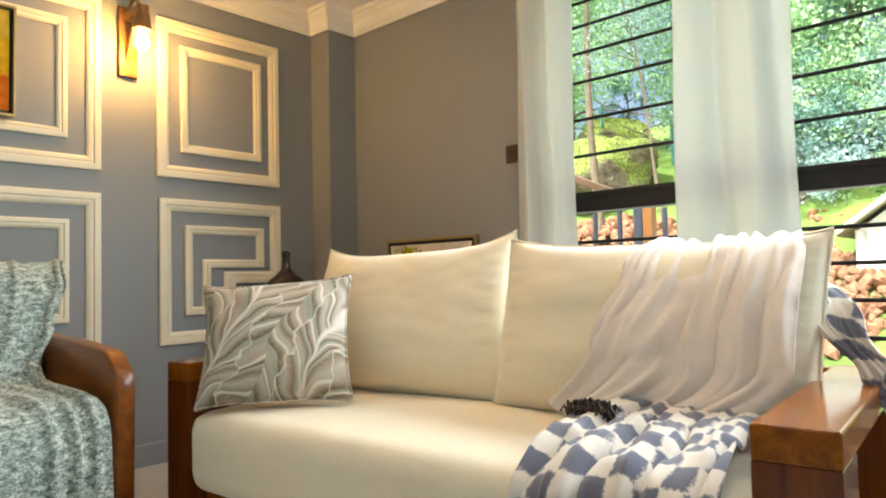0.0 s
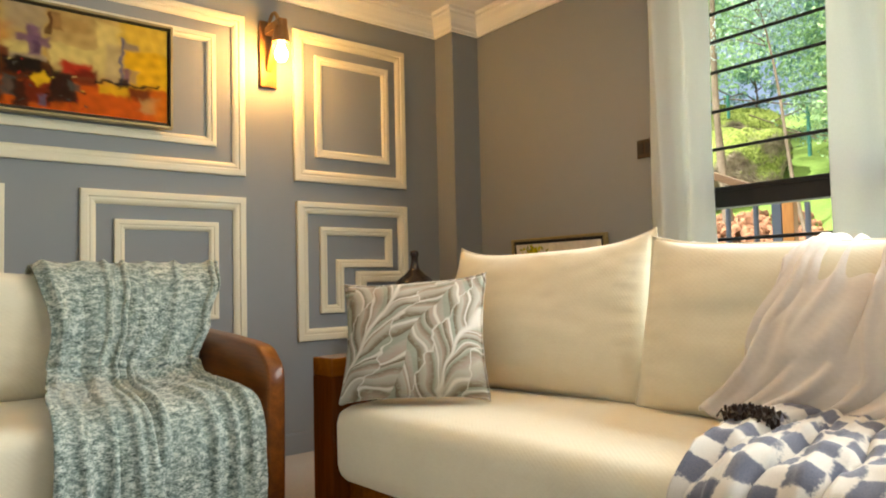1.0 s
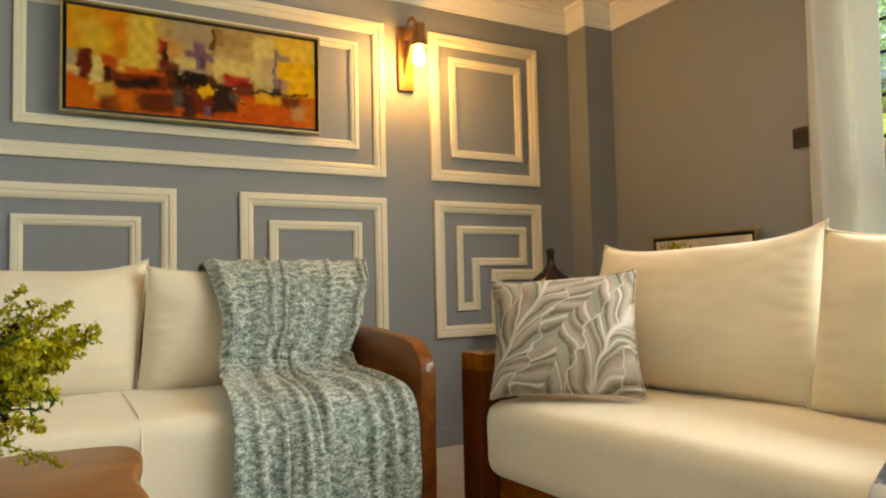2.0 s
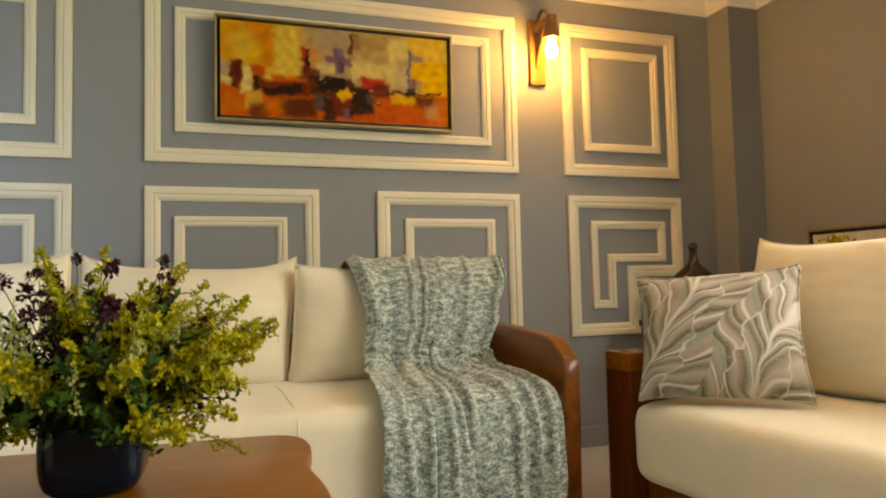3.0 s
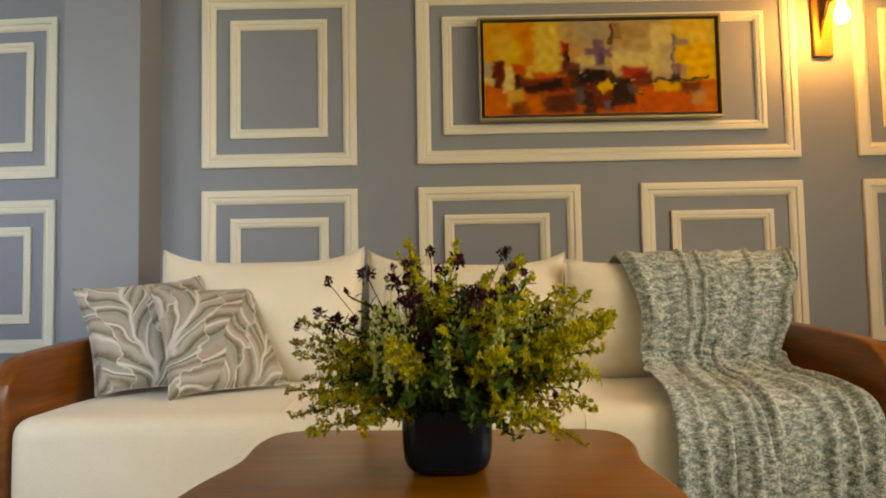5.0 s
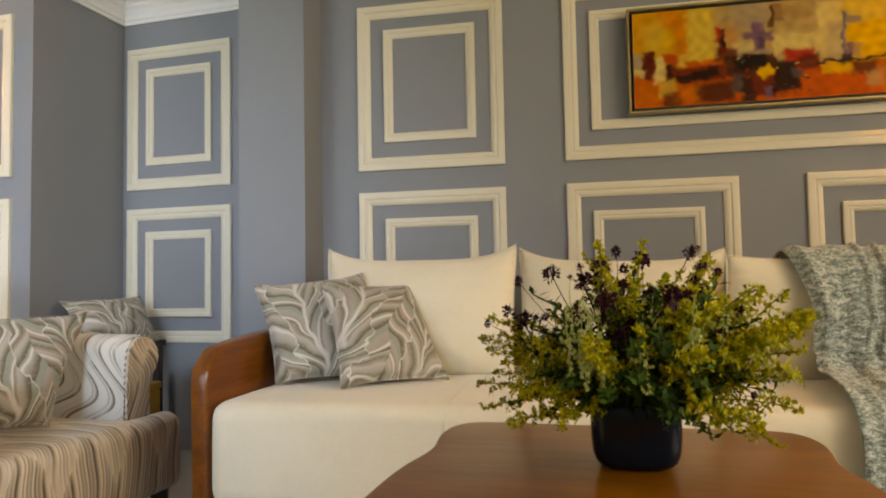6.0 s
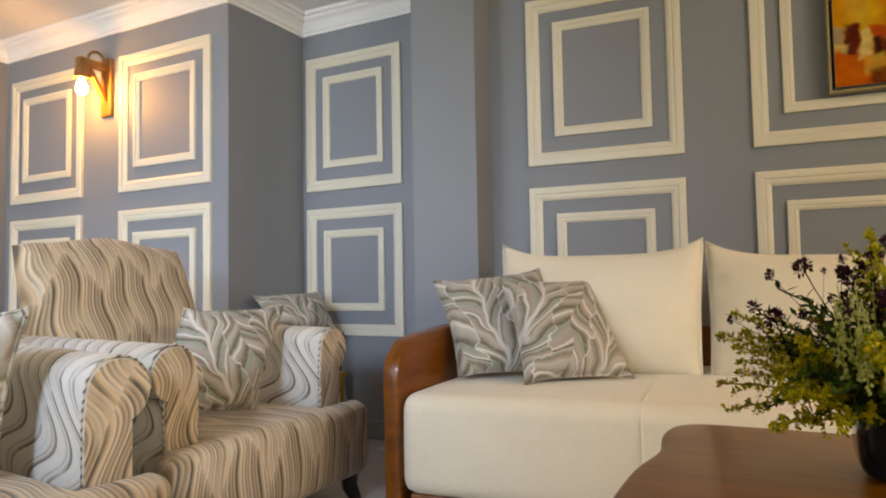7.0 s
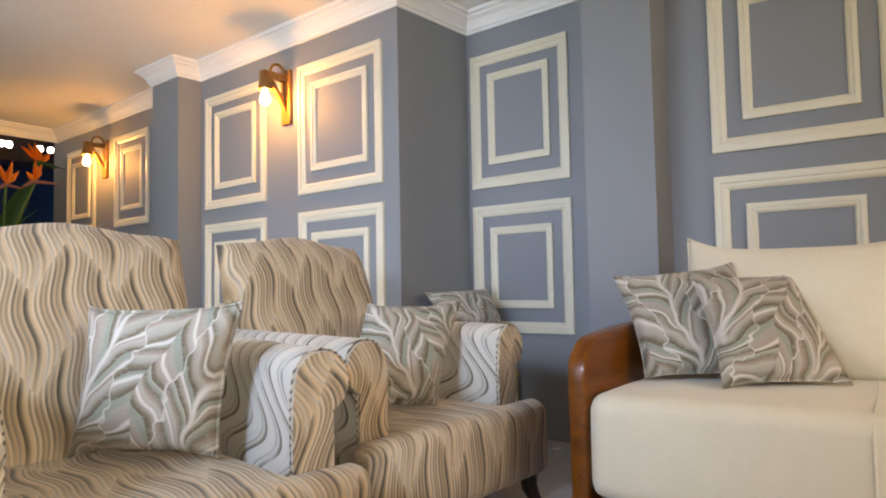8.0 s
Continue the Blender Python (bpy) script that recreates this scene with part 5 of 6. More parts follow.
# ---- armchairs ----
def armchair(m):
    """Local y runs forward, x to the sitter's left-hand wall side."""
    c = thing("armchair", m, "upholstered armchair in wavy striped cream and taupe fabric", "armchair", "striped armchairs")
    part("base", seat_block(-0.42, 0.42, -0.36, 0.36, 0.09, 0.27, 0.03, 0.0, 6, 3), M_STRIPE, c, "", 180)
    # cushion with a T-shaped front that laps past the arms
    out = [(-0.285, -0.30), (-0.285, 0.322), (-0.44, 0.325), (-0.462, 0.345), (-0.462, 0.395), (-0.43, 0.43), (0.43, 0.43), (0.462, 0.395), (0.462, 0.345), (0.44, 0.325), (0.285, 0.322), (0.285, -0.30)]
    bm = prism(bmesh.new(), out, 2, 0.10, 0.372, 0.05, 6)
    bmesh.ops.triangulate(bm, faces=[f for f in bm.faces if len(f.verts) > 4])
    part("seat_cushion", bm, M_STRIPE, c, "", 50)
    # back: slightly leaning slab with a camel top
    rows = []
    nx, nz = 20, 18
    def back(u, v, side):
        x = (0.365 - 0.02 * v) * u
        top = 0.976 + 0.015 * (1 + math.cos(math.pi * min(abs(u) / 0.75, 1.0))) - 0.012 * (abs(u) > 0.8) * (abs(u) - 0.8) * 5
        z = 0.24 + (top - 0.24) * v
        th = 0.085 * (max(0.0, 1 - abs(u) ** 6) * max(0.0, 1 - max(0, v) ** 10)) ** 0.4 + 0.012
        y = -0.30 - 0.19 * v + side * th * (1.0 if side > 0 else 0.8) + (0.012 * math.sin(math.pi * v) if side > 0 else 0)
        return (x, y, z)
    bm = bmesh.new()
    f = [[bm.verts.new(back(2 * i / nx - 1, j / nz, 1)) for i in range(nx + 1)] for j in range(nz + 1)]
    g = [[bm.verts.new(back(2 * i / nx - 1, j / nz, -1)) for i in range(nx + 1)] for j in range(nz + 1)]
    for j in range(nz):
        for i in range(nx):
            bm.faces.new((f[j][i], f[j][i + 1], f[j + 1][i + 1], f[j + 1][i]))
            bm.faces.new((g[j][i + 1], g[j][i], g[j + 1][i], g[j + 1][i + 1]))
    for i in range(nx):
        bm.faces.new((f[nz][i], f[nz][i + 1], g[nz][i + 1], g[nz][i]))
        bm.faces.new((f[0][i + 1], f[0][i], g[0][i], g[0][i + 1]))
    for j in range(nz):
        bm.faces.new((f[j + 1][0], g[j + 1][0], g[j][0], f[j][0]))
        bm.faces.new((f[j][nx], g[j][nx], g[j + 1][nx], f[j + 1][nx]))
    bmesh.ops.recalc_face_normals(bm, faces=bm.faces)
    part("backrest", bm, M_STRIPE, c, "", 60)
    # rolled arms
    for s in (-1, 1):
        o = []
        for k in range(15):
            a = radians(-70 + 250 * k / 14)
            o.append((s * (0.377 + 0.082 * math.cos(a)), 0.572 + 0.080 * math.sin(a)))
        o += [(s * 0.29, 0.52), (s * 0.29, 0.10), (s * 0.41, 0.10), (s * 0.41, 0.49)]
        bm = bmesh.new()
        rows = []
        for y, k in ((-0.40, 0.93), (-0.39, 0.98), (-0.37, 1.0), (0.0, 1.0), (0.285, 1.0), (0.303, 0.985), (0.315, 0.95)):
            cx, cz = s * 0.38, 0.42
            rows.append([(cx + (x - cx) * k, y, (cz + (z - cz) * k) + (0.02 * (0.2 - y) * (z > 0.5))) for x, z in o])
        bm = loft(rows, True)
        n = len(o)
        bm.verts.ensure_lookup_table()
        bm.faces.new(bm.verts[:n])
        bm.faces.new(bm.verts[-n:])
        bmesh.ops.recalc_face_normals(bm, faces=bm.faces)
        arm = part("arm", bm, M_STRIPE_ARM, c, "", 50)
        face = [(s * 0.38 + (x - s * 0.38) * 0.955, 0.42 + (z - 0.42) * 0.955) for x, z in o]
        part("front_panel", prism(bmesh.new(), face, 1, 0.3135, 0.3185), M_STRIPE_FACE, arm, "", 40)
        seam = [(s * 0.38 + (x - s * 0.38) * 0.985, 0.308, 0.42 + (z - 0.42) * 0.985) for x, z in o]
        part("piping", tube(bmesh.new(), seam + seam[:1], 0.003, 6, False), M_BRAID, arm, "dark and cream braided edging", 60)
    for x in (-0.41, 0.41):
        for y in (-0.33, 0.36):
            part("leg", tube(bmesh.new(), [(x, y, 0.10), (x, y, 0.05), (x * 1.04, y * 1.05, 0.0)], [0.034, 0.030, 0.022], 12), M_DARKWOOD, c, "dark turned wooden foot", 60)
    return c


chair = armchair(pose(-1.858, -2.357, 0, 0, 0, -3.7))
copy_thing(chair, pose(-0.873, -2.346, 0, 0, 0, -11.1))
cushion(((-1.801, -2.356, 0.738), (-2.165, -2.207, 0.735), (-1.961, -2.185, 0.375), (-1.600, -2.352, 0.380)), 0.15, 24, M_LEAF, "leaf-printed taupe scatter cushion propped inside an armchair")
cushion(((-0.871, -2.471, 0.762), (-1.051, -2.100, 0.768), (-1.040, -2.185, 0.388), (-0.855, -2.545, 0.380)), 0.15, 25, M_LEAF2, "leaf-printed grey-green scatter cushion upright in an armchair")


# ---- corner behind the armchairs: low dark table, cushion, yellow block ----
def side_table(m, w, d, h, label):
    t = thing("side_table", m, label, "table")
    part("tabletop", B(-w / 2, w / 2, -d / 2, d / 2, h - 0.03, h, bevel=0.005), M_DARKWOOD, t)
    part("shelf", B(-w / 2 + 0.03, w / 2 - 0.03, -d / 2 + 0.03, d / 2 - 0.03, 0.16, 0.18, bevel=0.003), M_DARKWOOD, t)
    for x in (-1, 1):
        for y in (-1, 1):
            part("leg", B(x * (w / 2 - 0.03) - 0.018, x * (w / 2 - 0.03) + 0.018, y * (d / 2 - 0.03) - 0.018, y * (d / 2 - 0.03) + 0.018, 0, h - 0.03, bevel=0.003), M_DARKWOOD, t)
    return t


side_table(pose(-2.93, -2.70, 0), 0.42, 0.34, 0.56, "dark wooden side table in the wall recess")
cushion(((-2.713, -2.789, 0.765), (-3.115, -2.660, 0.780), (-3.070, -2.540, 0.565), (-2.690, -2.620, 0.565)), 0.14, 26, M_LEAF, "leaf-printed scatter cushion lying on the side table")
yb = thing("yellow_block", pose(-2.545, -2.245, 0), "upright yellow block beside the armchair", "box")
part("body", B(-0.05, 0.05, -0.045, 0.045, 0.0, 0.40, bevel=0.01), M_YELLOW, yb)
part("top_part", B(-0.053, 0.053, -0.048, 0.048, 0.40, 0.43, bevel=0.006), M_YELLOW, yb)

# ---- corner by the window: side table, dark bottle, leaning picture ----
side_table(pose(-2.62, 1.92, 0), 0.45, 0.45, 0.62, "dark wooden side table in the corner behind the sofa")
bt = thing("bottle", pose(-2.72, 1.93, 0.62), "dark brown glazed bottle with a slim neck", "bottle")
part("body", lathe(bmesh.new(), [(0.06, 0.0), (0.10, 0.02), (0.118, 0.10), (0.112, 0.17), (0.088, 0.212), (0.05, 0.242), (0.026, 0.266), (0.019, 0.295), (0.018, 0.325), (0.023, 0.338), (0.021, 0.354), (0.006, 0.362)], 28), grainy("brown_glaze", (0.012, 0.007, 0.006), (0.03, 0.016, 0.012), 12, 0.18, 120, 0.05), bt, "", 60)


def small_picture():
    x0, x1, z0, z1 = -2.53, -1.92, 0.62, 1.035
    y = YN - 0.005
    t = thing("framed_picture", pose((x0 + x1) / 2, y, z0, 4, 0, 1.5), "small framed pale picture leaning against the wall", "picture")
    w, h = (x1 - x0) / 2, z1 - z0
    for name, a in (("top_rail", (-w, w, h - 0.014, h)), ("bottom_rail", (-w, w, 0, 0.014)), ("side_rail", (-w, -w + 0.014, 0.014, h - 0.014)), ("side_rail", (w - 0.014, w, 0.014, h - 0.014))):
        part(name, B(a[0], a[1], -0.03, -0.004, a[2], a[3], bevel=0.002), M_BRASS, t)
    part("mount", B(-w + 0.014, w - 0.014, -0.02, -0.006, 0.014, h - 0.014), M_BLACK, t, "black inner slip")
    cv = part("print", B(-w + 0.03, w - 0.03, -0.024, -0.0205, 0.03, h - 0.03), M_PRINT, t, "pale print with a sprig of green")
    rng = random.Random(3)
    bm = bmesh.new()
    for k in range(60):
        p = (-0.155 + rng.gauss(0, 0.035), -0.0245 - 0.00002 * k, h - 0.055 + rng.gauss(-0.02, 0.014))
        leaf(bm, p, (rng.gauss(0, 1), 0, abs(rng.gauss(0.6, 1))), Vector((0, -1, 0)), 0.03, 0.012)
    part("printed_leaves", bm, M_SPRAY, cv)


small_picture()
console = thing("console_table", pose(-2.2, YN - 0.19, 0), "narrow dark console table against the window wall", "table")
part("tabletop", B(-0.36, 0.42, -0.15, 0.17, 0.59, 0.62, bevel=0.005), M_DARKWOOD, console)
for x in (-0.33, 0.39):
    for y in (-0.12, 0.14):
        part("leg", B(x - 0.018, x + 0.018, y - 0.018, y + 0.018, 0, 0.59, bevel=0.003), M_DARKWOOD, console)


# ---- far end: tall flowers, dark beam and spot lamps of the next room ----
def strelitzia():
    t = thing("flower_arrangement", pose(-1.63, -4.90, 0.0), "orange bird-of-paradise flowers with broad green leaves in a tall dark vase", "flowers")
    part("vase", lathe(bmesh.new(), [(0.09, 0), (0.13, 0.03), (0.11, 0.4), (0.075, 0.75), (0.085, 0.95), (0.078, 0.95), (0.06, 0.8)], 24), M_DARKWOOD, t, "tall dark vase", 60)
    M_ORANGE = leaf_mat("orange_petal", (0.55, 0.07, 0.008), (0.75, 0.19, 0.015))
    M_BRACT = leaf_mat("bract", (0.20, 0.07, 0.05), (0.32, 0.13, 0.09), 0.5)
    M_BROAD = leaf_mat("broad_leaf", (0.012, 0.05, 0.012), (0.03, 0.09, 0.02), 0.4)
    # each bloom: upright orange petals over a beak-like bract that points sideways
    blooms = (((-0.197, 0.03, 1.551), ((0.13, 0.083), (0.055, 0.112), (-0.034, 0.068), (0.09, 0.10)), (-0.125, -0.02), M_BROAD),
              ((-0.148, 0.06, 1.434), ((0.012, 0.125), (0.060, 0.052), (-0.022, 0.105)), (-0.14, 0.0), M_BRACT),
              ((0.0, 0.05, 1.40), ((-0.025, 0.14), (-0.06, 0.085), (0.05, 0.12)), (-0.09, -0.01), M_BRACT))
    for base, petals, beak, beak_mat in blooms:
        p = Vector(base)
        part("stem", tube(bmesh.new(), [(0, 0, 0.9), (p.x * 0.3, p.y * 0.5, 1.15), (p.x, p.y, p.z)], 0.008, 6), M_STEM, t, "", 60)
        bm = bmesh.new()
        for dx, dz in petals:
            d = Vector((dx, 0.02, dz))
            for side in (0.5, -0.5):
                leaf(bm, p, d, Vector((0.2 * side, 1, side)), d.length, 0.034)
        part("bloom", bm, M_ORANGE, t)
        way = Vector((beak[0], 0.0, beak[1]))
        part("bract", tube(bmesh.new(), [p - way * 0.45 - Vector((0, 0, 0.035)), p - way * 0.1, p + way * 0.5, p + way], [0.006, 0.013, 0.008, 0.002], 8), beak_mat, t, "", 60)
    for a, tall, wide, lean in ((0.1, 0.62, 0.055, -0.16), (1.3, 0.46, 0.045, 0.10), (2.4, 0.40, 0.045, 0.16), (3.6, 0.40, 0.040, -0.20), (4.6, 0.36, 0.040, -0.26), (5.5, 0.44, 0.050, 0.05)):
        rows = []
        for j in range(13):
            f = j / 12
            w = wide * math.sin(math.pi * min(f * 0.97 + 0.03, 1.0)) ** 0.7
            mid = Vector((lean * f * f, 0.06 * math.sin(a) * f, 0.93 + tall * f * (1 - 0.12 * f)))
            rows.append([mid + Vector((math.cos(a * 0.3), math.sin(a * 0.3), 0)) * w * q + Vector((0, 0.02 * abs(q) * math.cos(a), 0)) for q in (-1, -0.5, 0, 0.5, 1)])
        part("leaf", loft(rows), M_BROAD, t, "", 180)


strelitzia()
struct("beam_far_room", B(OUT, XE, -8.24, -7.94, 2.10, 2.40, bevel=0.01), M_DARKWOOD, "dark timber beam in the next room", "beam")
spot_m, spot_nt, spot_b = mat("cool_spot", 0.3)
spot_b.inputs["Emission Color"].default_value = (0.75, 0.85, 1.0, 1)
spot_b.inputs["Emission Strength"].default_value = 14.0
for x in (-3.234, -3.136, -2.855, -2.79):
    sp = thing("spot_lamp", pose(x, -7.90, 2.235), "small lit cool-white spot lamp on the beam", "lamp", "spot lamps")
    part("housing", tube(bmesh.new(), [(0, -0.036, 0), (0, 0.05, 0)], 0.036, 16), M_BLACK, sp, "", 60)
    part("lens", tube(bmesh.new(), [(0, 0.051, 0), (0, 0.058, 0)], 0.030, 16), spot_m, sp, "glowing lens", 60)

# glazed garden doors behind the walker
gd = struct("door_1", B(XE + 0.03, XE + 0.09, DY0, DY1, DZ1 - 0.06, DZ1, bevel=0.003), M_BLACK, "black metal frame of wide garden doors", "door")
for y in (DY0, DY0 + 0.9, DY0 + 1.86, DY1 - 0.06):
    part("stile", B(XE + 0.03, XE + 0.09, y, y + 0.06, 0, DZ1 - 0.06, bevel=0.003), M_BLACK, gd)


# ---- garden outside the window ----
M_GRASS = grainy("grass", (0.06, 0.125, 0.02), (0.17, 0.26, 0.05), 1.2, 0.9, 30, 0.6, dist=0.02)


def mossy(name):
    """Grey-brown stone under a ragged coat of moss that grows on the upward faces."""
    m, nt, b = mat(name, 0.95)
    up = nd(nt, "SeparateXYZ", nt.nodes.new("ShaderNodeNewGeometry").outputs["Normal"]).outputs[2]
    patch = maths(nt, "ADD", maths(nt, "MULTIPLY", up, 0.30), maths(nt, "ADD", maths(nt, "MULTIPLY", noise_tex(nt, coords(nt), 2.2, 4, 0.6), 0.6), maths(nt, "MULTIPLY", noise_tex(nt, coords(nt), 16, 3, 0.7), 0.35)))
    tuft = noise_tex(nt, coords(nt), 24, 3, 0.7)
    moss = ramp(nt, tuft, [(0.35, (0.075, 0.10, 0.02)), (0.5, (0.20, 0.27, 0.05)), (0.68, (0.38, 0.44, 0.12))])
    stone = ramp(nt, noise_tex(nt, coords(nt), 7, 5, 0.65), [(0.35, (0.09, 0.07, 0.05)), (0.65, (0.30, 0.26, 0.20))])
    nt.links.new(mix(nt, ramp(nt, patch, [(0.46, (0,) * 3), (0.60, (1,) * 3)]), stone, moss), b.inputs["Base Color"])
    bump(nt, b, tuft, 1.0, 0.06)
    return m


M_ROCK = mossy("mossy_rock")
M_RUBBLE = grainy("red_rubble", (0.15, 0.07, 0.04), (0.36, 0.19, 0.11), 5, 0.9, 40, 0.6, dist=0.01)
M_BARK = grainy("bark", (0.11, 0.085, 0.06), (0.22, 0.18, 0.14), 8, 0.9, 60, 0.6, dist=0.01)
M_RAIL = grainy("blue_grey_steel", (0.03, 0.04, 0.06), (0.05, 0.06, 0.085), 8, 0.4, 80, 0.05)
M_SHED = grainy("white_sheet", (0.72, 0.73, 0.75), (0.8, 0.81, 0.82), 3, 0.5, 60, 0.05)
M_ROOF = grainy("grey_roof", (0.30, 0.27, 0.23), (0.42, 0.39, 0.34), 5, 0.7, 60, 0.2)
M_TREE = [leaf_mat("foliage_%s" % n, [a[0] * 1.6, a[1] * 1.9, a[2] * 2.4], [c[0] * 1.4, c[1] * 1.62, c[2] * 2.0]) for n, a, c in (("deep", (0.07, 0.12, 0.085), (0.22, 0.32, 0.25)), ("fresh", (0.13, 0.20, 0.08), (0.37, 0.45, 0.22)), ("grey", (0.12, 0.165, 0.13), (0.36, 0.41, 0.36)))]


def hill(x, y):
    rise = max(0.0, min(1.0, (y - 4.0) / 9.0))
    d = max(0.0, y - 13.0)
    return -0.35 + 3.6 * rise * rise * (3 - 2 * rise) + 0.25 * min(d, 40) + 0.25 * noise.noise(Vector((x * 0.3, y * 0.3, 2)))


def terrain():
    xs = [-900, -300, -100, -50] + [-30 + 0.8 * i for i in range(76)] + [50, 100, 300, 900]
    ys = [-900, -300, -100, -40, -15, -10] + [2.8 + 0.6 * i for i in range(60)] + [60, 100, 300, 900]
    me = bmesh.new()
    vs = [[me.verts.new((x, y, hill(x, y) if y > 0 else -0.35)) for x in xs] for y in ys]
    for a, c in zip(vs, vs[1:]):
        for i in range(len(xs) - 1):
            me.faces.new((a[i], a[i + 1], c[i + 1], c[i]))
    return struct("ground", me, M_GRASS, "grassy hillside garden rising behind the house", "ground", 180)


terrain()


def rock(bm, c, r, seed, flat=0.7, sub=2):
    rng = random.Random(seed)
    geo = bmesh.ops.create_icosphere(bm, subdivisions=sub, radius=1.0)
    o = Vector((seed * 3.1, seed * 1.7, 0))
    spin = Euler((rng.uniform(0, 6), rng.uniform(0, 6), rng.uniform(0, 6))).to_matrix()
    for v in geo["verts"]:
        d = v.co.normalized()
        k = 1 + 0.35 * noise.noise(d * 1.3 + o) + 0.14 * noise.noise(d * 3.5 + o) + 0.10 * noise.noise(d * 8 + o) + 0.06 * noise.noise(d * 17 + o)
        p = spin @ (d * k * r)
        v.co = Vector((p.x, p.y, p.z * flat)) + Vector(c)


for k, (x, y, r) in enumerate(((-5.15, 9.6, 0.82), (-5.9, 11.2, 0.75))):
    bm = bmesh.new()
    rock(bm, (0, 0, 0), r, 40 + k, 0.85, 4)
    b_ = thing("boulder", pose(x, y, hill(x, y) + r * 0.35), "large mossy boulder on the grassy slope", "rock", "boulders")
    part("stone", bm, M_ROCK, b_, "", 180)


def rubble_bank():
    """A heap of broken stones in front of the slope, one joined mesh."""
    ball = bmesh.new()
    bmesh.ops.create_icosphere(ball, subdivisions=1, radius=1.0)
    ball.verts.index_update()
    dirs = [v.co.normalized() for v in ball.verts]
    tris = [[v.index for v in f.verts] for f in ball.faces]
    ball.free()
    rng = random.Random(8)
    verts, faces = [], []
    for k in range(4200):
        x, y = rng.uniform(-5.6, 0.2), rng.uniform(5.6, 8.8)
        heap = 0.40 * math.exp(-((x + 4.35) / 0.80) ** 2 - ((y - 7.6) / 1.0) ** 2) + 0.22 * math.exp(-((x + 1.45) / 0.45) ** 2 - ((y - 6.9) / 0.8) ** 2)
        if heap < 0.06 and rng.random() < 0.93:
            continue
        r = rng.uniform(0.035, 0.095)
        c = Vector((x, y, hill(x, y) + heap * rng.uniform(0.35, 1.0)))
        turn = Euler((rng.uniform(0, 6), rng.uniform(0, 6), rng.uniform(0, 6))).to_matrix()
        o = Vector((k * 3.1, k * 1.7, 0))
        wide = Vector((1.0, rng.uniform(0.6, 1.0), rng.uniform(0.45, 0.8)))
        base = len(verts)
        for d in dirs:
            p = d * r * (1 + 0.45 * noise.noise(d * 1.4 + o))
            verts.append(tuple(c + turn @ Vector((p.x * wide.x, p.y * wide.y, p.z * wide.z))))
        faces += [[base + i for i in f] for f in tris]
    me = bpy.data.meshes.new("rubble_bank")
    me.from_pydata(verts, [], faces)
    me.materials.append(M_RUBBLE)
    tagged(new("rubble_bank", me), "bank of broken red-brown stones", "stones", "", "stuff")


rubble_bank()


def tree(x, y, height, spread, seed, leaves, size, material, lean=0.0, low=0.25, kind=("tree", "leafy garden tree on the slope", "garden trees")):
    rng = random.Random(seed)
    z0 = hill(x, y) - 0.1
    t = thing(kind[0], pose(x, y, z0), kind[1], kind[0], kind[2])
    bm = bmesh.new()
    top = Vector((lean * height, 0, height))
    trunk = [Vector((0, 0, 0)).lerp(top, s) + Vector((0.08 * math.sin(5 * s + seed), 0.08 * math.cos(4 * s), 0)) * min(1, 3 * s) for s in [k / 8 for k in range(9)]]
    r0 = (0.018 * height + 0.02) * (1.0 if low < 0.6 else 0.62 if lean > -0.1 else 0.35)
    tube(bm, trunk, [r0 * (1 - 0.8 * k / 8) for k in range(9)], 8)
    tips = []
    for k in range(14):
        s = low + (0.95 - low) * (k + rng.random()) / 14
        p = Vector((0, 0, 0)).lerp(top, s)
        a = rng.uniform(0, 6.28)
        l = spread * (1.1 - 0.6 * s) * rng.uniform(0.6, 1.1)
        e = p + Vector((math.cos(a) * l, math.sin(a) * l, l * rng.uniform(0.1, 0.6)))
        mid = p.lerp(e, 0.5) + Vector((0, 0, 0.1 * l))
        tube(bm, [p, mid, e], [r0 * 0.35, r0 * 0.2, r0 * 0.06], 5)
        tips += [mid, e, p.lerp(e, 0.75)]
    part("trunk", bm, M_BARK, t, "pale bare trunk and limbs", 60)
    # crown: clumps of small blades round the limbs
    clumps = [tips[rng.randrange(len(tips))] + Vector((rng.gauss(0, 1), rng.gauss(0, 1), rng.gauss(0, 0.8))) * spread * 0.22 for _ in range(70)]
    r = np.random.RandomState(seed)
    leaves, size = int(leaves * 1.7), size * 0.72
    ids = r.randint(0, len(clumps), leaves)
    c = np.array([tuple(q) for q in clumps])[ids] + r.normal(0, spread * 0.10, (leaves, 3))
    d = r.normal(0, 1, (leaves, 3))
    d /= np.linalg.norm(d, axis=1)[:, None]
    e = np.cross(d, r.normal(0, 1, (leaves, 3)))
    e /= np.linalg.norm(e, axis=1)[:, None]
    l = size * r.uniform(0.6, 1.3, (leaves, 1))
    v = np.stack([c - d * l * 0.5, c + e * l * 0.25, c + d * l * 0.5, c - e * l * 0.25], 1).reshape(-1, 3)
    me = bpy.data.meshes.new("crown")
    me.from_pydata(v.tolist(), [], np.arange(leaves * 4).reshape(-1, 4).tolist())
    me.materials.append(material)
    o = new("crown", me)
    o.parent = t


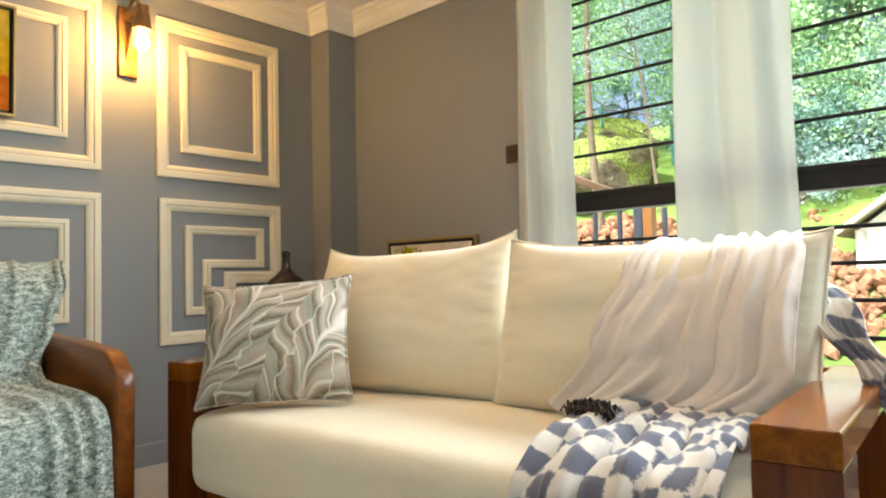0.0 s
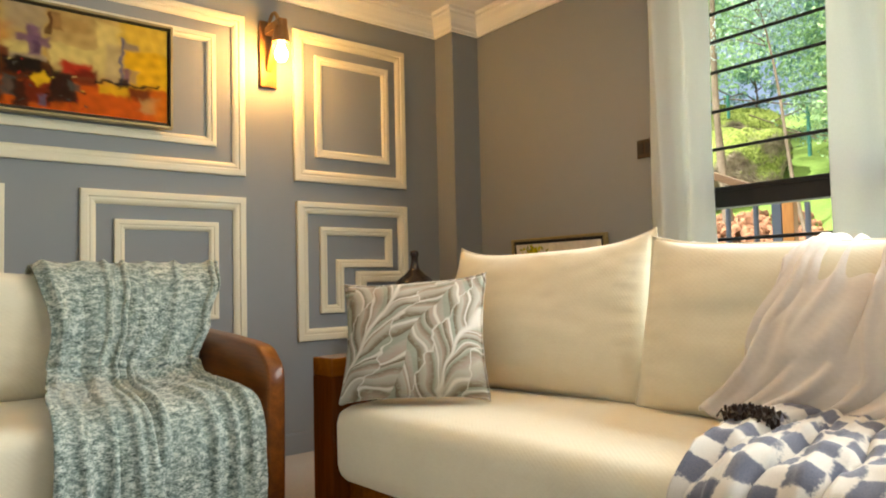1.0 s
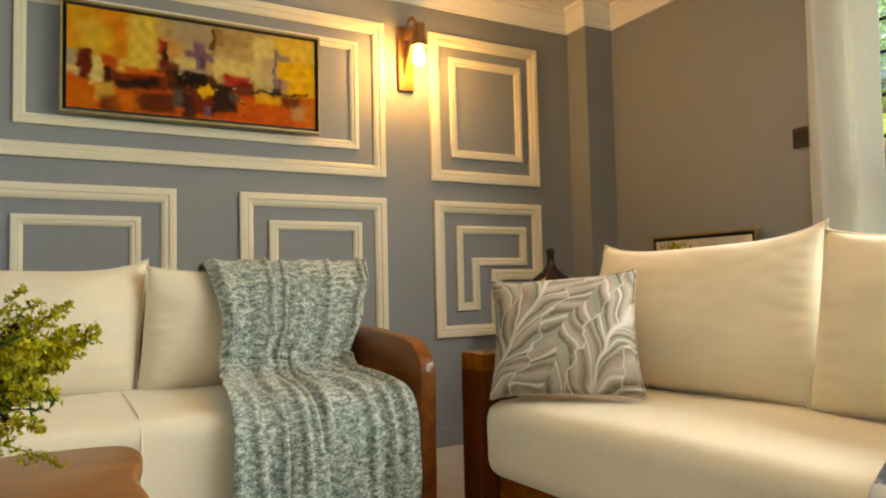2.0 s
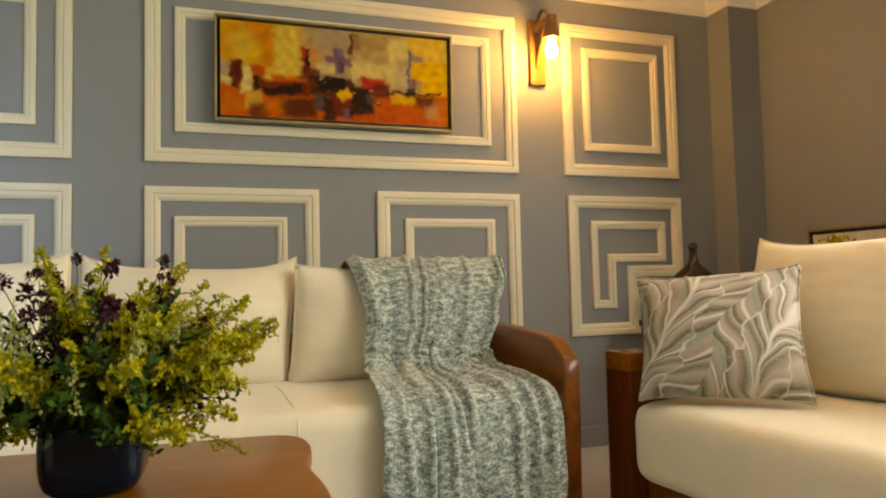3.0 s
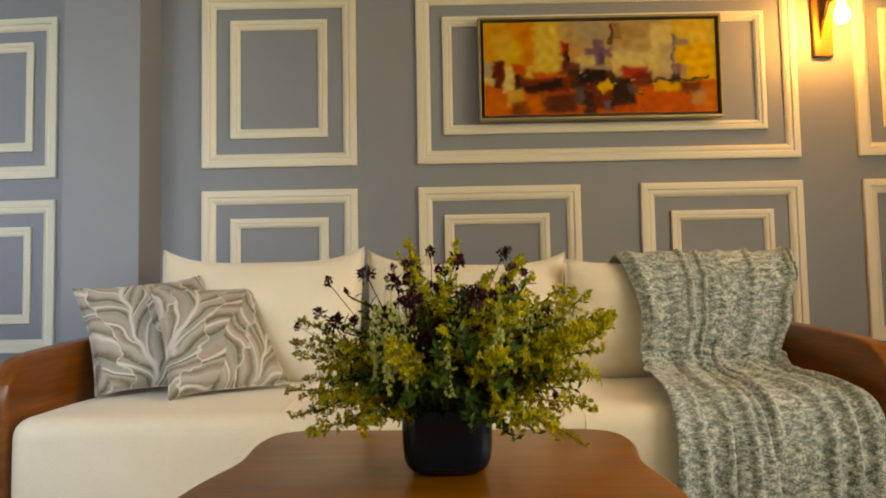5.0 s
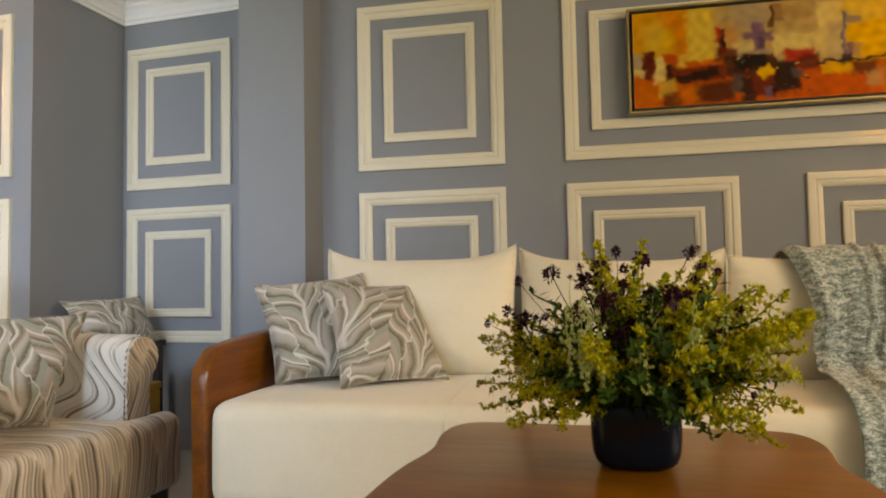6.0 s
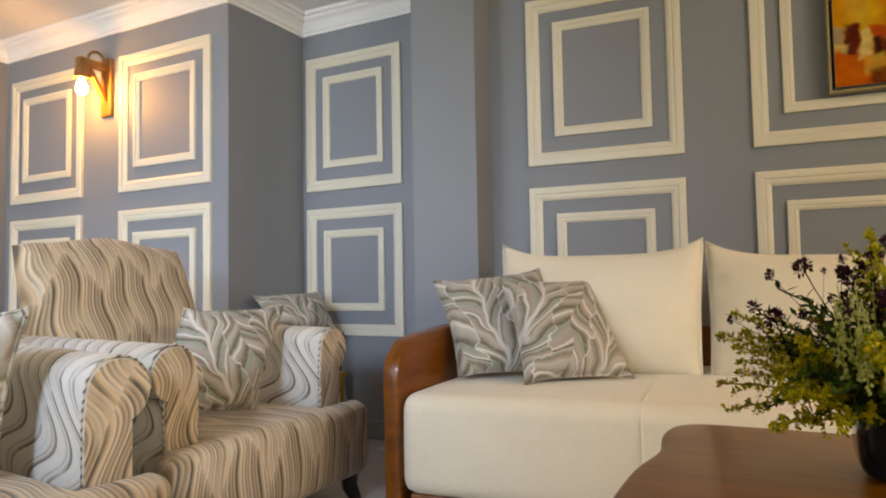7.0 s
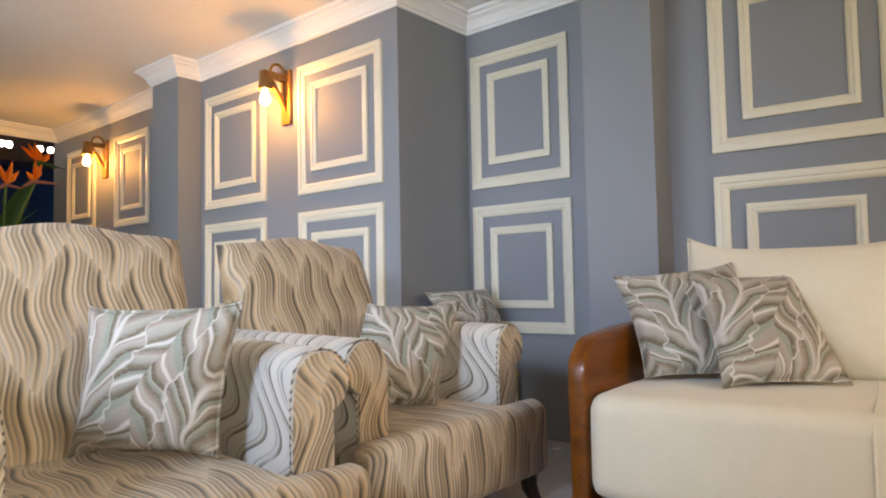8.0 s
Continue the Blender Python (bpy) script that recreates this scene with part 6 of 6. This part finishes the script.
for k, (x, y, h, s, n, size, mi, lean, low) in enumerate((
        (-4.45, 8.15, 5.2, 1.3, 6000, 0.07, 2, -0.03, 0.72), (-3.55, 8.3, 3.6, 0.9, 1600, 0.06, 2, -0.16, 0.7), (-3.9, 11.5, 5.0, 1.9, 9000, 0.12, 0, -0.05, 0.3), (-7.6, 12.5, 6.5, 2.4, 9000, 0.15, 1, 0.0, 0.2),
        (-2.2, 12.0, 5.5, 2.2, 11000, 0.12, 1, 0.05, 0.12), (-0.4, 11.0, 5.0, 2.0, 11000, 0.11, 1, 0.0, 0.1), (1.2, 13.5, 6.5, 2.4, 9000, 0.14, 0, 0.0, 0.15),
        (-3.0, 9.6, 4.2, 1.5, 9000, 0.09, 1, 0.02, 0.12), (-1.3, 10.2, 4.4, 1.6, 9000, 0.09, 1, 0.0, 0.1), (-6.8, 10.4, 5.2, 1.9, 9000, 0.11, 1, 0.0, 0.15), (-4.6, 12.6, 6.0, 2.3, 9000, 0.13, 1, 0.0, 0.1), (-5.5, 17, 8, 3.2, 9000, 0.2, 0, 0.0, 0.1), (-1.5, 18, 8, 3.4, 10000, 0.2, 2, 0.0, 0.1), (-10, 16, 8, 3.2, 8000, 0.2, 1, 0.0, 0.1), (3.5, 17, 8, 3.2, 8000, 0.2, 1, 0.0, 0.1))):
    tree(x, y, h, s, 60 + k, n, size, M_TREE[mi], lean, low)

rng = random.Random(91)
for k in range(14):
    x, y = rng.uniform(-8.5, 1.5), rng.uniform(8.4, 11.5)
    if -5.9 < x < -3.2:
        y += 3.2
    tree(x, y, rng.uniform(0.9, 1.7), rng.uniform(0.5, 0.9), 140 + k, 2600, 0.07, M_TREE[1 if k % 3 else 0], 0.0, 0.05, ("shrub", "low leafy green shrub on the slope", "garden shrubs"))

for k, (x, y) in enumerate(((-2.2, 9.0), (-1.6, 9.5), (-1.0, 9.3), (-0.4, 9.6), (-1.3, 10.1))):
    tree(x, y, 1.2, 0.75, 170 + k, 4000, 0.07, M_TREE[0 if k % 2 else 2], 0.0, 0.05, ("shrub", "low leafy green shrub on the slope", "garden shrubs"))

# deck with a stair rail
struct("deck", B(-4.5, 2.2, YN + 0.14, 4.6, -0.16, -0.02, bevel=0.01), M_BARK, "timber deck outside the window", "deck")
rail = thing("deck_railing", pose(-2.2, 4.45, -0.02), "blue-grey steel deck railing with a timber post and sloping handrail", "railing")
for x in (-0.42, -0.22, -0.02, 0.18, 0.32):
    part("baluster", tube(bmesh.new(), [(x, 0, 0), (x, 0, 1.32 if x < 0.3 else 1.30)], 0.019, 8), M_RAIL, rail, "", 60)
part("steel_post", B(0.10, 0.165, -0.03, 0.03, 0, 1.32, bevel=0.004), M_RAIL, rail)
part("timber_post", B(0.17, 0.245, -0.035, 0.035, 0, 1.33, bevel=0.006), M_POST, rail, "orange-brown timber post")
part("handrail", prism(bmesh.new(), [(-0.9, 1.78), (0.2, 1.30), (0.2, 1.36), (-0.9, 1.84)], 1, -0.03, 0.03, 0.005), M_RAILWOOD, rail, "sloping timber handrail")


M_TEAL = grainy("teal_paint", (0.03, 0.16, 0.14), (0.06, 0.24, 0.20), 6, 0.5, 80, 0.05)


def slope_fence():
    """Teal posts with thin rails and a brace on the slope behind the boulder."""
    y = 10.5
    f = thing("fence", pose(-4.43, y, hill(-4.43, y) - 0.1), "thin teal garden fence with rails on the slope", "fence")
    top = 3.36 - hill(-4.43, y) + 0.1
    for x, h in ((0.0, top), (-1.25, top + 0.42), (1.2, top - 0.35)):
        part("post", tube(bmesh.new(), [(x, 0, 0), (x, 0, h)], 0.028, 8), M_TEAL, f, "", 60)
    for a, c in (((-1.25, top + 0.36), (1.2, top - 0.4)), ((-1.25, top - 0.1), (1.2, top - 0.8)), ((-0.55, top - 0.16), (0.0, top - 0.04)), ((-0.9, top + 0.02), (0.25, top - 0.62))):
        part("rail", tube(bmesh.new(), [(a[0], 0.0, a[1]), (c[0], 0.0, c[1])], 0.012, 6), M_BARK, f, "", 60)


slope_fence()


def shed():
    x0, x1, y0, y1 = -1.32, 0.95, 7.4, 9.2
    z0 = hill(-0.5, 7.6) - 0.6
    t = thing("shed", pose(x0, y0, z0), "white corrugated garden shed with a grey pitched roof", "shed")
    h = 1.20 - z0
    w = x1 - x0
    pts = [(w * k / 90, 0.012 * (1 if (k // 2) % 2 else -1)) for k in range(91)]
    part("front_wall", loft([[(x, d, z) for x, d in pts] for z in (0, h)]), M_SHED, t)
    part("body", B(0.02, w - 0.02, 0.03, y1 - y0, 0, h - 0.02), M_SHED, t)
    part("roof", prism(bmesh.new(), [(-0.14, h - 0.06), (w / 2, h + 0.88), (w + 0.14, h - 0.06), (w + 0.14, h), (w / 2, h + 0.95), (-0.14, h)], 1, -0.16, y1 - y0 + 0.1, 0.004), M_ROOF, t)
    part("gable", prism(bmesh.new(), [(0, h - 0.02), (w, h - 0.02), (w / 2, h + 0.85)], 1, 0.0, 0.03), M_SHED, t)


shed()
